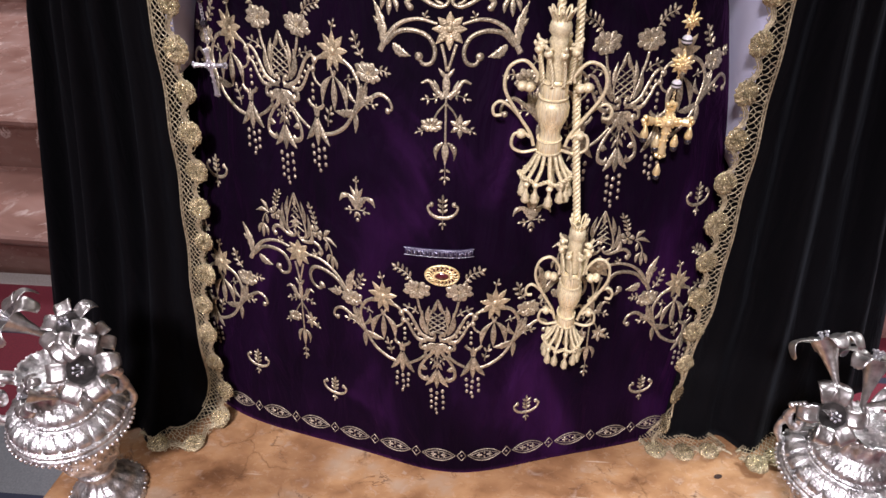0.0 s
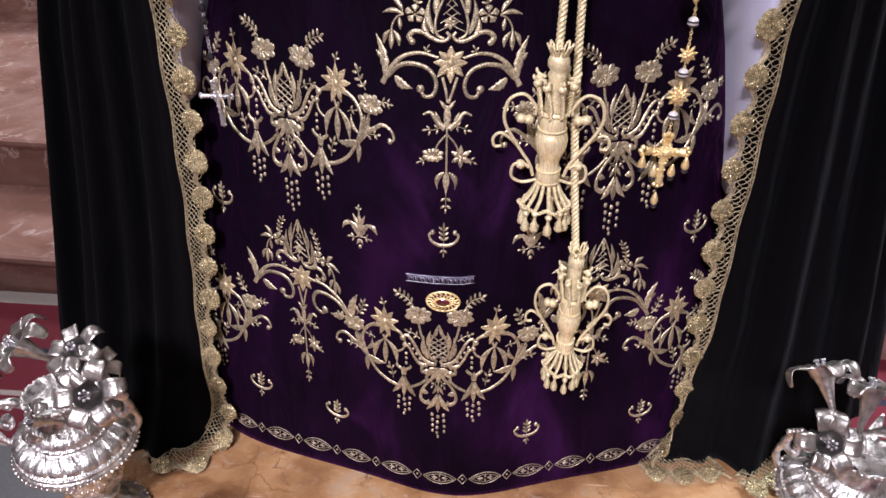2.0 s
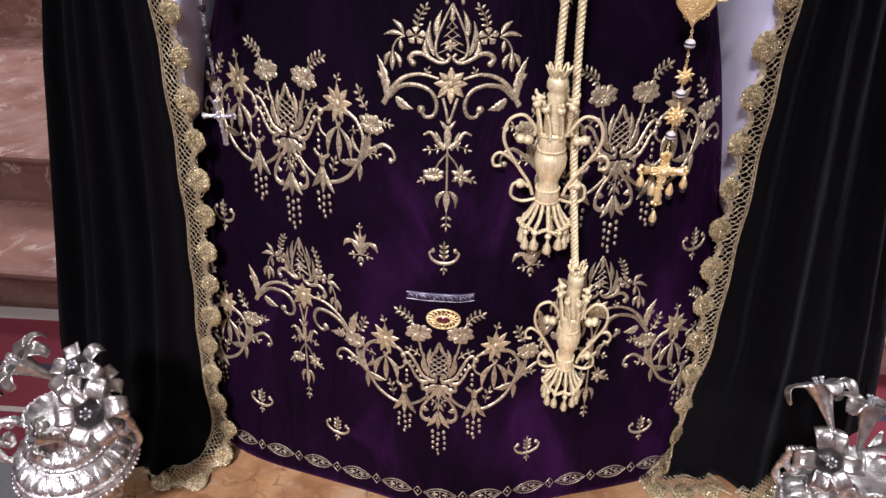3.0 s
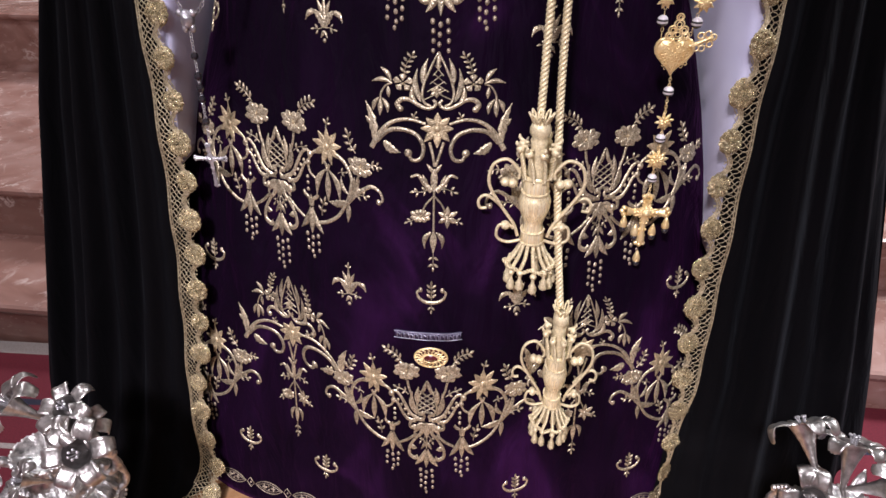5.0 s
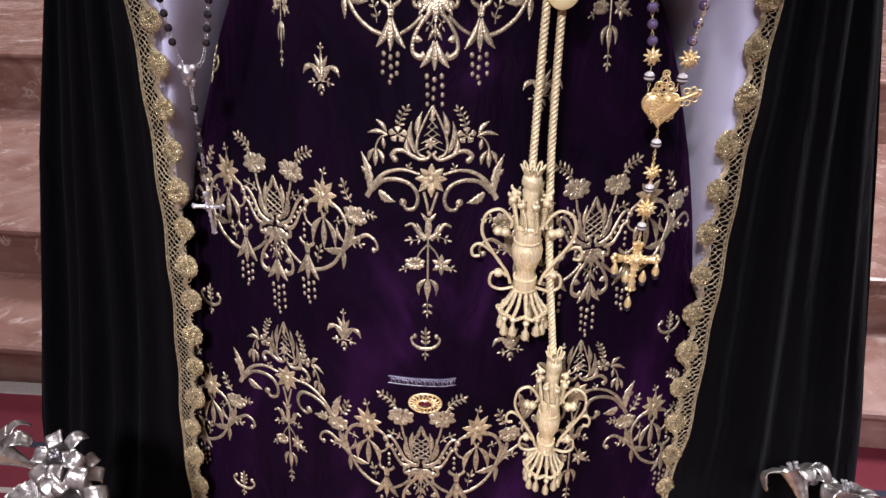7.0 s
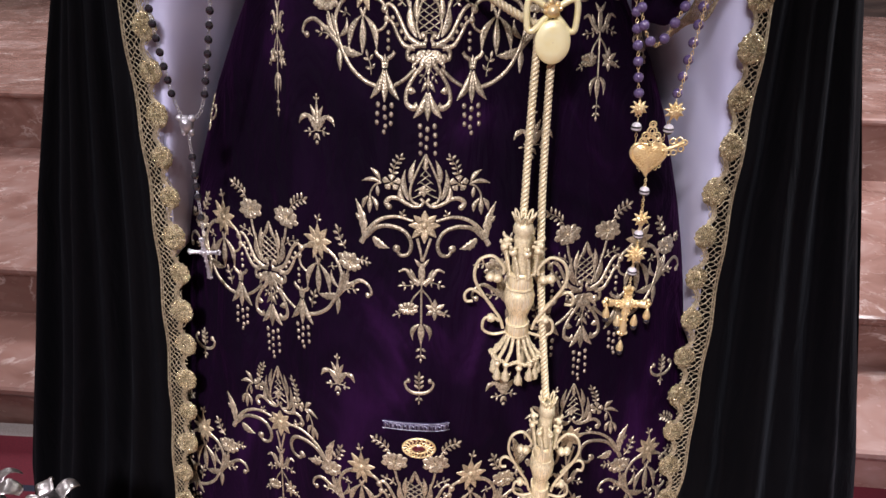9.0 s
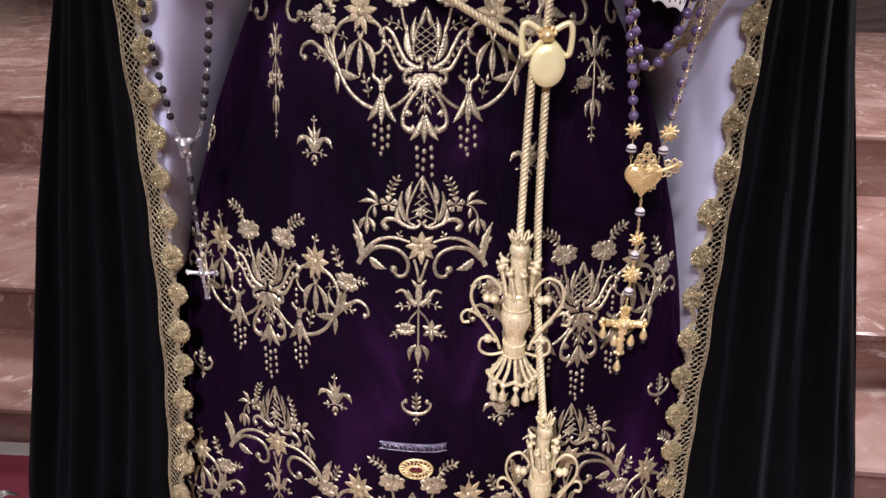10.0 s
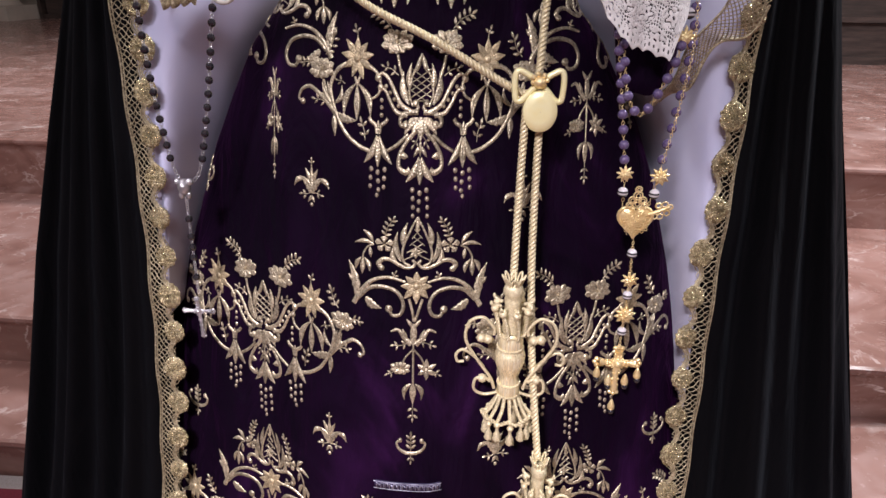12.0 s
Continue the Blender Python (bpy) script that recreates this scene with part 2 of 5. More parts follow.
_m = _t.nodes.new("ShaderNodeMapRange")
_m.inputs["From Min"].default_value, _m.inputs["From Max"].default_value = -0.0085, 0.0085
_t.links.new(_s.outputs["Z"], _m.inputs["Value"])
_r = _t.nodes.new("ShaderNodeValToRGB")
for _i, (_p, _k) in enumerate([(0.0, 0.03), (0.30, 0.03), (0.36, 0.62), (0.48, 0.62), (0.52, 0.04), (0.64, 0.04), (0.70, 0.66), (1.0, 0.70)]):
    _e = _r.color_ramp.elements[_i] if _i < 2 else _r.color_ramp.elements.new(_p)
    _e.position, _e.color = _p, (_k, _k * 0.96, _k, 1)
_t.links.new(_m.outputs["Result"], _r.inputs["Fac"])
_t.links.new(_r.outputs["Color"], _t.nodes["Principled BSDF"].inputs["Base Color"])
PEARL = stone_bead("pearl", (0.62, 0.58, 0.52), (0.75, 0.72, 0.68), 0.25)
GARNET = stone_bead("garnet", (0.06, 0.008, 0.012), (0.12, 0.02, 0.03), 0.1)
GREY_METAL = metal_leaf("grey_metal", (0.25, 0.25, 0.33), (0.5, 0.5, 0.62), 0.35, 500.0)

CARPET, _t, _b = material("carpet", (0.2, 0.02, 0.03), 0.95)
_c = _t.nodes.new("ShaderNodeTexCoord")
_s = _t.nodes.new("ShaderNodeSeparateXYZ")
_t.links.new(_c.outputs["Object"], _s.inputs[0])
_r = _t.nodes.new("ShaderNodeValToRGB")
_r.color_ramp.interpolation = "CONSTANT"
_RED, _WHITE, _NAVY, _GREY = (0.16, 0.015, 0.03), (0.42, 0.38, 0.36), (0.02, 0.025, 0.05), (0.16, 0.17, 0.18)
for _i, (_p, _k) in enumerate([(0.0, _RED), (0.14, _NAVY), (0.34, _GREY), (0.50, _WHITE), (0.515, _RED), (0.64, _WHITE), (0.655, _RED), (0.78, _NAVY), (0.80, _RED), (0.965, _WHITE)]):
    _e = _r.color_ramp.elements[_i] if _i < 2 else _r.color_ramp.elements.new(_p)
    _e.position, _e.color = _p, (*_k, 1)
_n = add(_t, "ShaderNodeTexNoise", Scale=30.0, Detail=3.0)
_m = _t.nodes.new("ShaderNodeMapRange")
_m.inputs["From Min"].default_value, _m.inputs["From Max"].default_value = 0.4, 1.54
_t.links.new(_s.outputs["Y"], _m.inputs["Value"])
_t.links.new(_m.outputs["Result"], _r.inputs["Fac"])
_mx = _t.nodes.new("ShaderNodeMix")
_mx.data_type, _mx.blend_type = "RGBA", "MULTIPLY"
_mx.inputs["Factor"].default_value = 0.5
_t.links.new(_r.outputs["Color"], _mx.inputs["A"])
_t.links.new(noise_ramp(_t, coords(_t), 220.0, [(0.3, grey(0.4)), (0.7, grey(1.0))]), _mx.inputs["B"])
_t.links.new(_mx.outputs["Result"], _b.inputs["Base Color"])
bump(_t, _b, _n.outputs["Fac"], 0.3, 0.004)


# ---- mesh helpers ----
class Geo:
    def __init__(self):
        self.v, self.f, self.run = [], [], []

    def grid(self, rows, close_u=False, close_v=False):
        """rows: a list of equally long rows of points, joined into quads."""
        o, n, m = len(self.v), len(rows), len(rows[0])
        for r in rows:
            self.v.extend(tuple(p) for p in r)
        for i in range(n if close_u else n - 1):
            for j in range(m if close_v else m - 1):
                a, b = (i + 1) % n, (j + 1) % m
                self.f.append((o + i * m + j, o + i * m + b, o + a * m + b, o + a * m + j))
        return o

    def fan(self, ring, tip, flip=False):
        o, m = len(self.v), len(ring)
        self.v.extend(tuple(p) for p in ring)
        self.v.append(tuple(tip))
        for j in range(m):
            t = (o + j, o + (j + 1) % m, o + m)
            self.f.append(t[::-1] if flip else t)

    def box(self, lo, hi):
        o = len(self.v)
        self.v += [(x, y, z) for z in (lo[2], hi[2]) for y in (lo[1], hi[1]) for x in (lo[0], hi[0])]
        self.f += [tuple(o + i for i in q) for q in ((0, 2, 3, 1), (4, 5, 7, 6), (0, 1, 5, 4), (2, 6, 7, 3), (0, 4, 6, 2), (1, 3, 7, 5))]

    def tube(self, pts, radii, sides=6, caps=True):
        pts = [Vector(p) for p in pts]
        if not hasattr(radii, "__len__"):
            radii = [radii] * len(pts)
        rows, side = [], None
        for i, p in enumerate(pts):
            d = (pts[min(i + 1, len(pts) - 1)] - pts[max(i - 1, 0)]).normalized()
            if side is None:
                side = d.orthogonal().normalized()
            side = (side - d * side.dot(d))
            side = side.normalized() if side.length > 1e-6 else d.orthogonal().normalized()
            up = d.cross(side)
            rows.append([p + radii[i] * (side * math.cos(2 * math.pi * k / sides) + up * math.sin(2 * math.pi * k / sides)) for k in range(sides)])
        self.grid(rows, close_v=True)
        if caps:
            self.fan(rows[0], pts[0], True)
            self.fan(rows[-1], pts[-1])

    def lathe(self, at, profile, sides=24, bulge=None):
        rows = []
        for i, (r, z) in enumerate(profile):
            rows.append([(at[0] + r * k * math.cos(a), at[1] + r * k * math.sin(a), at[2] + z) for j in range(sides) for a in [2 * math.pi * j / sides] for k in [1 + (bulge(i, a, r, z) if bulge else 0)]])
        self.grid(rows, close_v=True)

    def ball(self, at, r, n=8, m=6, squash=1.0):
        self.lathe(at, [(max(1e-5, r * math.sin(math.pi * i / m)), -r * squash * math.cos(math.pi * i / m)) for i in range(m + 1)], n)


def spline(pts, n=8):
    """A smooth line through the points (Catmull-Rom)."""
    p = [np.array(q, float) for q in pts]
    p = [2 * p[0] - p[1]] + p + [2 * p[-1] - p[-2]]
    out = []
    for i in range(1, len(p) - 2):
        a, b, c, d = p[i - 1], p[i], p[i + 1], p[i + 2]
        for k in range(n):
            t = k / n
            out.append(0.5 * (2 * b + (c - a) * t + (2 * a - 5 * b + 4 * c - d) * t * t + (3 * b - a - 3 * c + d) * t ** 3))
    out.append(p[-2])
    return out


def mesh_of(name, g, mat, smooth=True):
    me = bpy.data.meshes.new(name)
    me.from_pydata([tuple(float(c) for c in p) for p in g.v], [], g.f)
    me.materials.append(mat)
    if g.run:
        at = me.attributes.new("stitch", "FLOAT", "POINT")
        at.data.foreach_set("value", [float(r) for r in g.run] + [0.0] * (len(g.v) - len(g.run)))
    if smooth:
        me.polygons.foreach_set("use_smooth", [True] * len(me.polygons))
    me.update()
    return me


def part(name, g, mat, parent, label="", smooth=True):
    ob = new(name, mesh_of(name, g, mat, smooth))
    if parent is not None:
        ob.parent = parent
        ob.matrix_parent_inverse = parent.matrix_basis.inverted()
    return tagged(ob, label)


def thing(name, at, label, category, group="", kind=""):
    ob = new(name)
    ob.matrix_basis = pose(*at)
    ob.empty_display_size = 0.05
    return tagged(ob, label, category, group, kind)


def alone(name, g, mat, label, category="", kind="", smooth=True):
    return tagged(part(name, g, mat, None, "", smooth), label, category, "", kind)


def thicken(ob, depth, offset=0.0):
    s = ob.modifiers.new("thickness", "SOLIDIFY")
    s.thickness, s.offset = depth, offset
    return ob


# ---- the chapel: floor, steps, walls ----
g = Geo()
g.box((-4.0, -4.0, -0.22), (4.0, 1.56, -0.16))
alone("carpet", g, CARPET, "red and blue patterned carpet with white border stripes", "carpet", "structure", False)
g = Geo()
g.box((-10.0, -4.5, -0.40), (10.0, 14.2, -0.22))
alone("floor", g, STEP, "reddish polished marble floor of the chapel", "floor", "structure", False)

STAIR_TURN = -2.2


def stair(name, lo_y, hi_y, bottom, top):
    """One marble step with a rounded, overhanging nosing."""
    prof = [(lo_y + 0.02, bottom), (lo_y + 0.02, top - 0.035), (lo_y, top - 0.03), (lo_y - 0.006, top - 0.018), (lo_y - 0.004, top - 0.006), (lo_y + 0.006, top), (hi_y, top), (hi_y, bottom)]
    s = Geo()
    s.grid([[(x, y, z) for y, z in prof] for x in np.linspace(-9.4, 9.4, 39)], close_v=True)
    ob = alone(name, s, STEP, "polished reddish marble altar step with a light rounded nosing", "step", "structure", False)
    ob.matrix_basis = pose(0, 1.94, 0, 0, 0, STAIR_TURN) @ pose(0, -1.94, 0)
    return ob


stair("step_1", 1.50, 1.98, -0.22, -0.010)
stair("step_2", 1.90, 3.30, -0.22, 0.19)
stair("step_3", 3.20, 13.50, -0.22, 0.50)

g = Geo()
g.box((-10, 14.0, -0.3), (10, 14.2, 4.6))
alone("wall_north", g, PLASTER, "plain plastered chapel wall", "wall", "structure", False)
g = Geo()
g.box((-10, -4.7, -0.3), (10, -4.5, 4.6))
alone("wall_south", g, PLASTER, "plain plastered chapel wall", "wall", "structure", False)
for nm, x in (("wall_west", -10.2), ("wall_east", 10.0)):
    g = Geo()
    g.box((x, -4.7, -0.3), (x + 0.2, 14.2, 4.6))
    alone(nm, g, PLASTER, "plain plastered chapel wall", "wall", "structure", False)
g = Geo()
g.box((-10.2, -4.7, 4.6), (10.2, 14.2, 4.8))
alone("ceiling", g, PLASTER, "plain plastered chapel ceiling", "ceiling", "structure", False)

# the ochre marble slab that carries the figure
g = Geo()
prof = [(0.0, -0.16), (0.0, -0.012), (0.004, -0.003), (0.012, 0.0)]
ring = [(-0.79, 0.55), (-0.765, 0.80), (-0.78, 1.02), (-0.96, 1.18), (-0.96, 1.42), (0.96, 1.42), (0.96, 1.18), (0.88, 1.0), (0.88, 0.80), (0.88, 0.55), (0.75, 0.22), (-0.62, 0.22)]
rows = []
for inset, z in prof:
    rows.append([(x * (1 - inset), 0.8 + (y - 0.8) * (1 - inset), z) for x, y in ring])
g.grid(rows, close_v=True)
g.f.append(tuple(range(len(g.v) - len(ring), len(g.v))))
slab = alone("marble_slab", g, SLAB, "worn ochre marble slab with fine cracks under the figure", "slab", "structure", False)

g = Geo()
g.fan([(0.566 + 0.009 * math.cos(a), 0.846 + 0.006 * math.sin(a + 0.4), 0.001) for a in np.linspace(0, 2 * math.pi, 12, endpoint=False)], (0.566, 0.846, 0.0005))
part("chip", g, material("dark_hole", (0.03, 0.015, 0.01), 0.9)[0], slab, "small dark hole in the marble")

# ---- the skirt: an elliptical cone, wider at the hem ----
_q = np.concatenate([np.linspace(0, 0.8, 60), 1 - 0.2 * np.linspace(1, 0, 80)[1:] ** 2.5])
_back = np.linspace(0, 1.5, 60)[1:]
_px = np.concatenate([_q, np.cos(_back)])
_py = np.concatenate([0.295 * (np.sqrt(_q ** 2 + 0.02) - 0.1414) + 0.4 * (1 - np.maximum(0, 1 - _q ** 6) ** (1 / 6)), 0.656 + 0.45 * np.sin(_back)])
_arc = np.concatenate([[0], np.cumsum(np.hypot(np.diff(_px), np.diff(_py)))])


def half_width(z, f=1):
    if f < 0:
        return float(np.interp(z, (-0.1, 0, 0.5, 0.826, 0.90, 1.03, 1.12, 1.21, 1.285, 1.45), (0.61, 0.60, 0.54, 0.465, 0.440, 0.397, 0.355, 0.308, 0.245, 0.165)))
    return float(np.interp(z, (-0.1, 0, 0.5, 0.826, 0.98, 1.085, 1.22, 1.275, 1.45), (0.61, 0.60, 0.54, 0.468, 0.425, 0.386, 0.316, 0.270, 0.19)))


def front_y(z):
    return 0.823 + 0.12 * z + 0.068 * z * z


def folds(s, z):
    soft = 0.0035 * math.sin(9 * s + 2.0 * z + 0.4) * min(1, abs(s) * 4) + 0.0012 * math.sin(23 * s - 3 * z)
    crease = -0.005 * math.exp(-((s - 0.045 - 0.02 * z) / 0.012) ** 2) * max(0, 1 - abs(z - 0.55) / 0.35)
    hem = 0.008 * math.sin(14 * s + 1.1) * max(0, 1 - z / 0.5) ** 2
    flare = 0.012 * math.exp(-((abs(s) - 0.24) / 0.16) ** 2) * max(0, 1 - z / 0.30) ** 1.5
    return soft + hem + crease + flare


def on_skirt(s, z, h=0.0):
    """The place at the arc length s from the front's middle, at height z, h metres proud of the velvet."""
    f = 1 if s >= 0 else -1
    a = half_width(z, f)
    t = abs(s) / a
    x, y = float(np.interp(t, _arc, _px)), float(np.interp(t, _arc, _py))
    dx, dy = float(np.interp(t + 0.02, _arc, _px)) - float(np.interp(max(0, t - 0.02), _arc, _px)), float(np.interp(t + 0.02, _arc, _py)) - float(np.interp(max(0, t - 0.02), _arc, _py))
    if t < 0.02:
        dy *= t / 0.02
    k = (h + folds(s, z)) / (math.hypot(dx, dy) + 1e-9)
    return (f * (a * x + dy * k), front_y(z) + a * y - dx * k, z)


tunic = thing("tunic", (0, 1.1, 0), "purple velvet tunic embroidered in gold thread on a standing figure", "tunic")
g = Geo()
zs = list(np.linspace(0.0, 1.44, 110))
ss = list(np.linspace(-0.99, 0.99, 221))
g.grid([[on_skirt(s * _arc[-1] * half_width(z, s), z) for s in ss] for z in zs])
thicken(part("skirt_velvet", g, PURPLE, tunic, "deep purple velvet, patches of brushed sheen put into its colour"), 0.003, -1)


# ---- embroidery: raised gold work, drawn flat and laid on the velvet ----
class Stitch:
    """Collects one motif: u to the motif's right, v up, in its own units; unit sizes in metres."""

    def __init__(self, s, z, du, dv, flip=1, turn=0.0, h=0.0, low=1.0, high=1.0, droop=0.0):
        self.low, self.high, self.droop = low, high, droop
        self.s, self.z, self.du, self.dv, self.flip, self.h = s, z, du, dv, flip, h
        self.c, self.n = math.cos(turn), math.sin(turn)
        self.g = Geo()

    def at(self, u, v, h):
        v = v * (self.low if v < 0 else self.high) - self.droop * abs(u)
        u, v = u * self.c - v * self.n, u * self.n + v * self.c
        return on_skirt(self.s + self.flip * u * self.du, self.z + v * self.dv, 0.0006 + self.h + h)

    def leaf(self, p, q, w, bend=0.0, n=6, point=0.8, high=0.0013, tooth=False):
        """A padded leaf with a crease along its middle; large ones have toothed edges."""
        p, q = np.array(p, float), np.array(q, float)
        d = q - p
        side = np.array((-d[1], d[0]))
        ln = math.hypot(*d) or 1
        side = side / ln
        big = w >= 10.5
        if tooth:
            n = 13
        high *= 1.1
        rows, runs = [], []
        for i in range(n + 1):
            t = i / n
            mid = p + d * t + side * bend * ln * math.sin(math.pi * t)
            k = w * 0.46 * math.sin(math.pi * min(0.97, 0.06 + 0.94 * t ** point)) + 0.15
            if n == 13:
                k *= 1.12 if i % 3 == 1 else (0.98 if i % 3 == 2 else 0.80)
            hh = high * (0.4 + 0.6 * math.sin(math.pi * (0.1 + 0.8 * t)))
            cut = ((-1, -0.15), (-0.82, 0.8), (-0.4, 1.05), (0, 0.62), (0.4, 1.05), (0.82, 0.8), (1, -0.15)) if big else ((-1, -0.15), (-0.8, 0.85), (0, 1), (0.8, 0.85), (1, -0.15))
            rows.append([self.at(*(mid + side * k * o), hh * e) for o, e in cut])
            runs += [(t * ln + 0.5 * k * abs(o)) * self.du for o, e in cut]
        self.sew(rows, runs)

    def sew(self, rows, runs):
        self.g.run += [0.0] * (len(self.g.v) - len(self.g.run)) + runs
        self.g.grid(rows)

    def stroke(self, pts, w0, w1=None, n=6, high=0.0013):
        line = spline(pts, n)
        w1 = w0 if w1 is None else w1
        high *= 1.1
        rows, runs, far = [], [], 0.0
        for i, p in enumerate(line):
            t = i / (len(line) - 1)
            d = line[min(i + 1, len(line) - 1)] - line[max(i - 1, 0)]
            side = np.array((-d[1], d[0])) / (math.hypot(*d) or 1)
            k = 0.42 * (w0 + (w1 - w0) * t)
            rows.append([self.at(*(p + side * k * o), high * e) for o, e in ((-1, -0.15), (-0.75, 0.75), (0, 1.1), (0.75, 0.75), (1, -0.15))])
            far += math.hypot(*d) * 0.5
            runs += [(far + 0.4 * k * o) * self.du for o in (-1, -0.75, 0, 0.75, 1)]
        self.sew(rows, runs)

    def dot(self, u, v, r, high=0.0016):
        rows = [[self.at(u + r * k * math.cos(a), v + r * k * math.sin(a), high * e) for a in np.linspace(0, 2 * math.pi, 8, endpoint=False)] for k, e in ((1, -0.15), (0.8, 0.6), (0.35, 1))]
        self.g.grid(rows, close_v=True)
        self.g.fan(rows[-1], self.at(u, v, high * 1.05))

    def star(self, u, v, r, n, w=0.42, start=math.pi / 2):
        for k in range(n):
            a = start + 2 * math.pi * k / n
            rr = r * (1 + 0.08 * math.sin(5 * k + u))
            self.leaf((u + 0.16 * r * math.cos(a), v + 0.16 * r * math.sin(a)), (u + rr * math.cos(a), v + rr * math.sin(a)), w * r, 0, 5)
        self.dot(u, v, 0.24 * r, 0.0032)

    def petals(self, u, v, r, cupped=True):
        """The petals of a flower, cupped or open: (from, to, width, height) of each."""
        if not cupped:
            return [((u + 0.2 * r * math.cos(a), v + 0.2 * r * math.sin(a)), (u + 1.12 * r * math.cos(a), v + 1.02 * r * math.sin(a)), 0.92 * r, 0.0018) for a in (radians(90 + 72 * k) for k in range(5))]
        out = []
        for k, (ang, ln, w) in enumerate(((0, 1.12, 0.56), (180, 1.12, 0.56), (32, 1.16, 0.62), (148, 1.16, 0.62), (62, 1.08, 0.60), (118, 1.08, 0.60), (90, 1.0, 0.62), (228, 0.86, 0.66), (312, 0.86, 0.66), (270, 0.74, 0.70))):
            a = radians(ang) + 0.10 * math.sin(3 * k + u)
            c = v - (0.30 if k < 7 else 0.10) * r
            rr = r * ln * (1 + 0.06 * math.sin(5 * k + v))
            out.append(((u + 0.14 * r * math.cos(a), c + 0.14 * r * math.sin(a)), (u + 1.1 * rr * math.cos(a), c + 0.98 * rr * math.sin(a)), w * r, 0.0012 + 0.0002 * k))
        return out

    def rose(self, u, v, r):
        for p, q, w, high in self.petals(u, v, r):
            self.leaf(p, q, w, 0, 8, 2.1, high)
        self.dot(u, v - 0.12 * r, 0.16 * r, 0.0042)

    def bloom(self, u, v, r, cupped=True):
        """An open flower whose petals are pieces of their own."""
        self.dot(u, v - 0.12 * r, 0.16 * r, 0.0044)
        heart = self.done("rose", WARM_THREAD)
        for p, q, w, high in self.petals(u, v, r, cupped):
            self.g = Geo()
            self.leaf(p, q, w, 0, 8, 2.1, high)
            part("petal", self.g, GOLD_THREAD, heart)
        self.g = Geo()

    def sprig(self, p, q, size, pairs=3, bend=0.1):
        p, q = np.array(p, float), np.array(q, float)
        d = q - p
        side = np.array((-d[1], d[0])) / (math.hypot(*d) or 1)
        f = d / (math.hypot(*d) or 1)
        mid = (p + q) / 2 + side * bend * math.hypot(*d)
        self.stroke([p, mid, q], 1.8, 1.2, 4, 0.0015)
        for k in range(pairs):
            t = (k + 0.6) / pairs
            c = p + d * t + side * bend * math.hypot(*d) * 4 * t * (1 - t)
            for o in (-1, 1):
                self.leaf(c + side * o * 1.2, c + side * o * size + f * size * 0.55, size * 0.5, 0, 4, 0.9, 0.002)
        self.leaf(q, q + f * size, size * 0.5, 0, 4, 0.9, 0.002)

    def bell(self, u, v, length, spread, w, arch=0.20):
        """Three petals that hang from (u, v)."""
        for f in (-1, 1):
            self.leaf((u + f * 0.12 * spread, v), (u + f * (1.06 if arch > 0 else 1.30) * spread, v - 0.90 * length), w * (0.90 if arch > 0 else 0.74), arch * f, 8, 1.25, 0.0017)
        self.leaf((u, v - 0.04 * length), (u, v - length), w * (0.95 if arch > 0 else 0.78), 0, 8, 1.25, 0.0024)

    def grapes(self, u, v, rows, cols, gap, r):
        """A bunch of padded berries, each sewn on by itself."""
        for k in range(rows):
            n = cols if k < rows - 1 else 1
            for c in range(n):
                self.g = Geo()
                self.dot(u + (c - (n - 1) / 2) * gap + 0.12 * gap * math.sin(7 * k + 3 * c), v - (k + (0.35 if c == cols // 2 else 0)) * gap * 0.92, r * (1 - 0.05 * k))
                self.done("berry", DULL_THREAD)

    def curl(self, pts, w0, w1, r):
        """A scroll: a stroke that ends in a knob."""
        self.stroke(pts, w0, w1)
        self.dot(pts[-1][0], pts[-1][1], r, 0.0024)

    def done(self, name, mat, label=""):
        return part(name, self.g, mat, tunic, label)


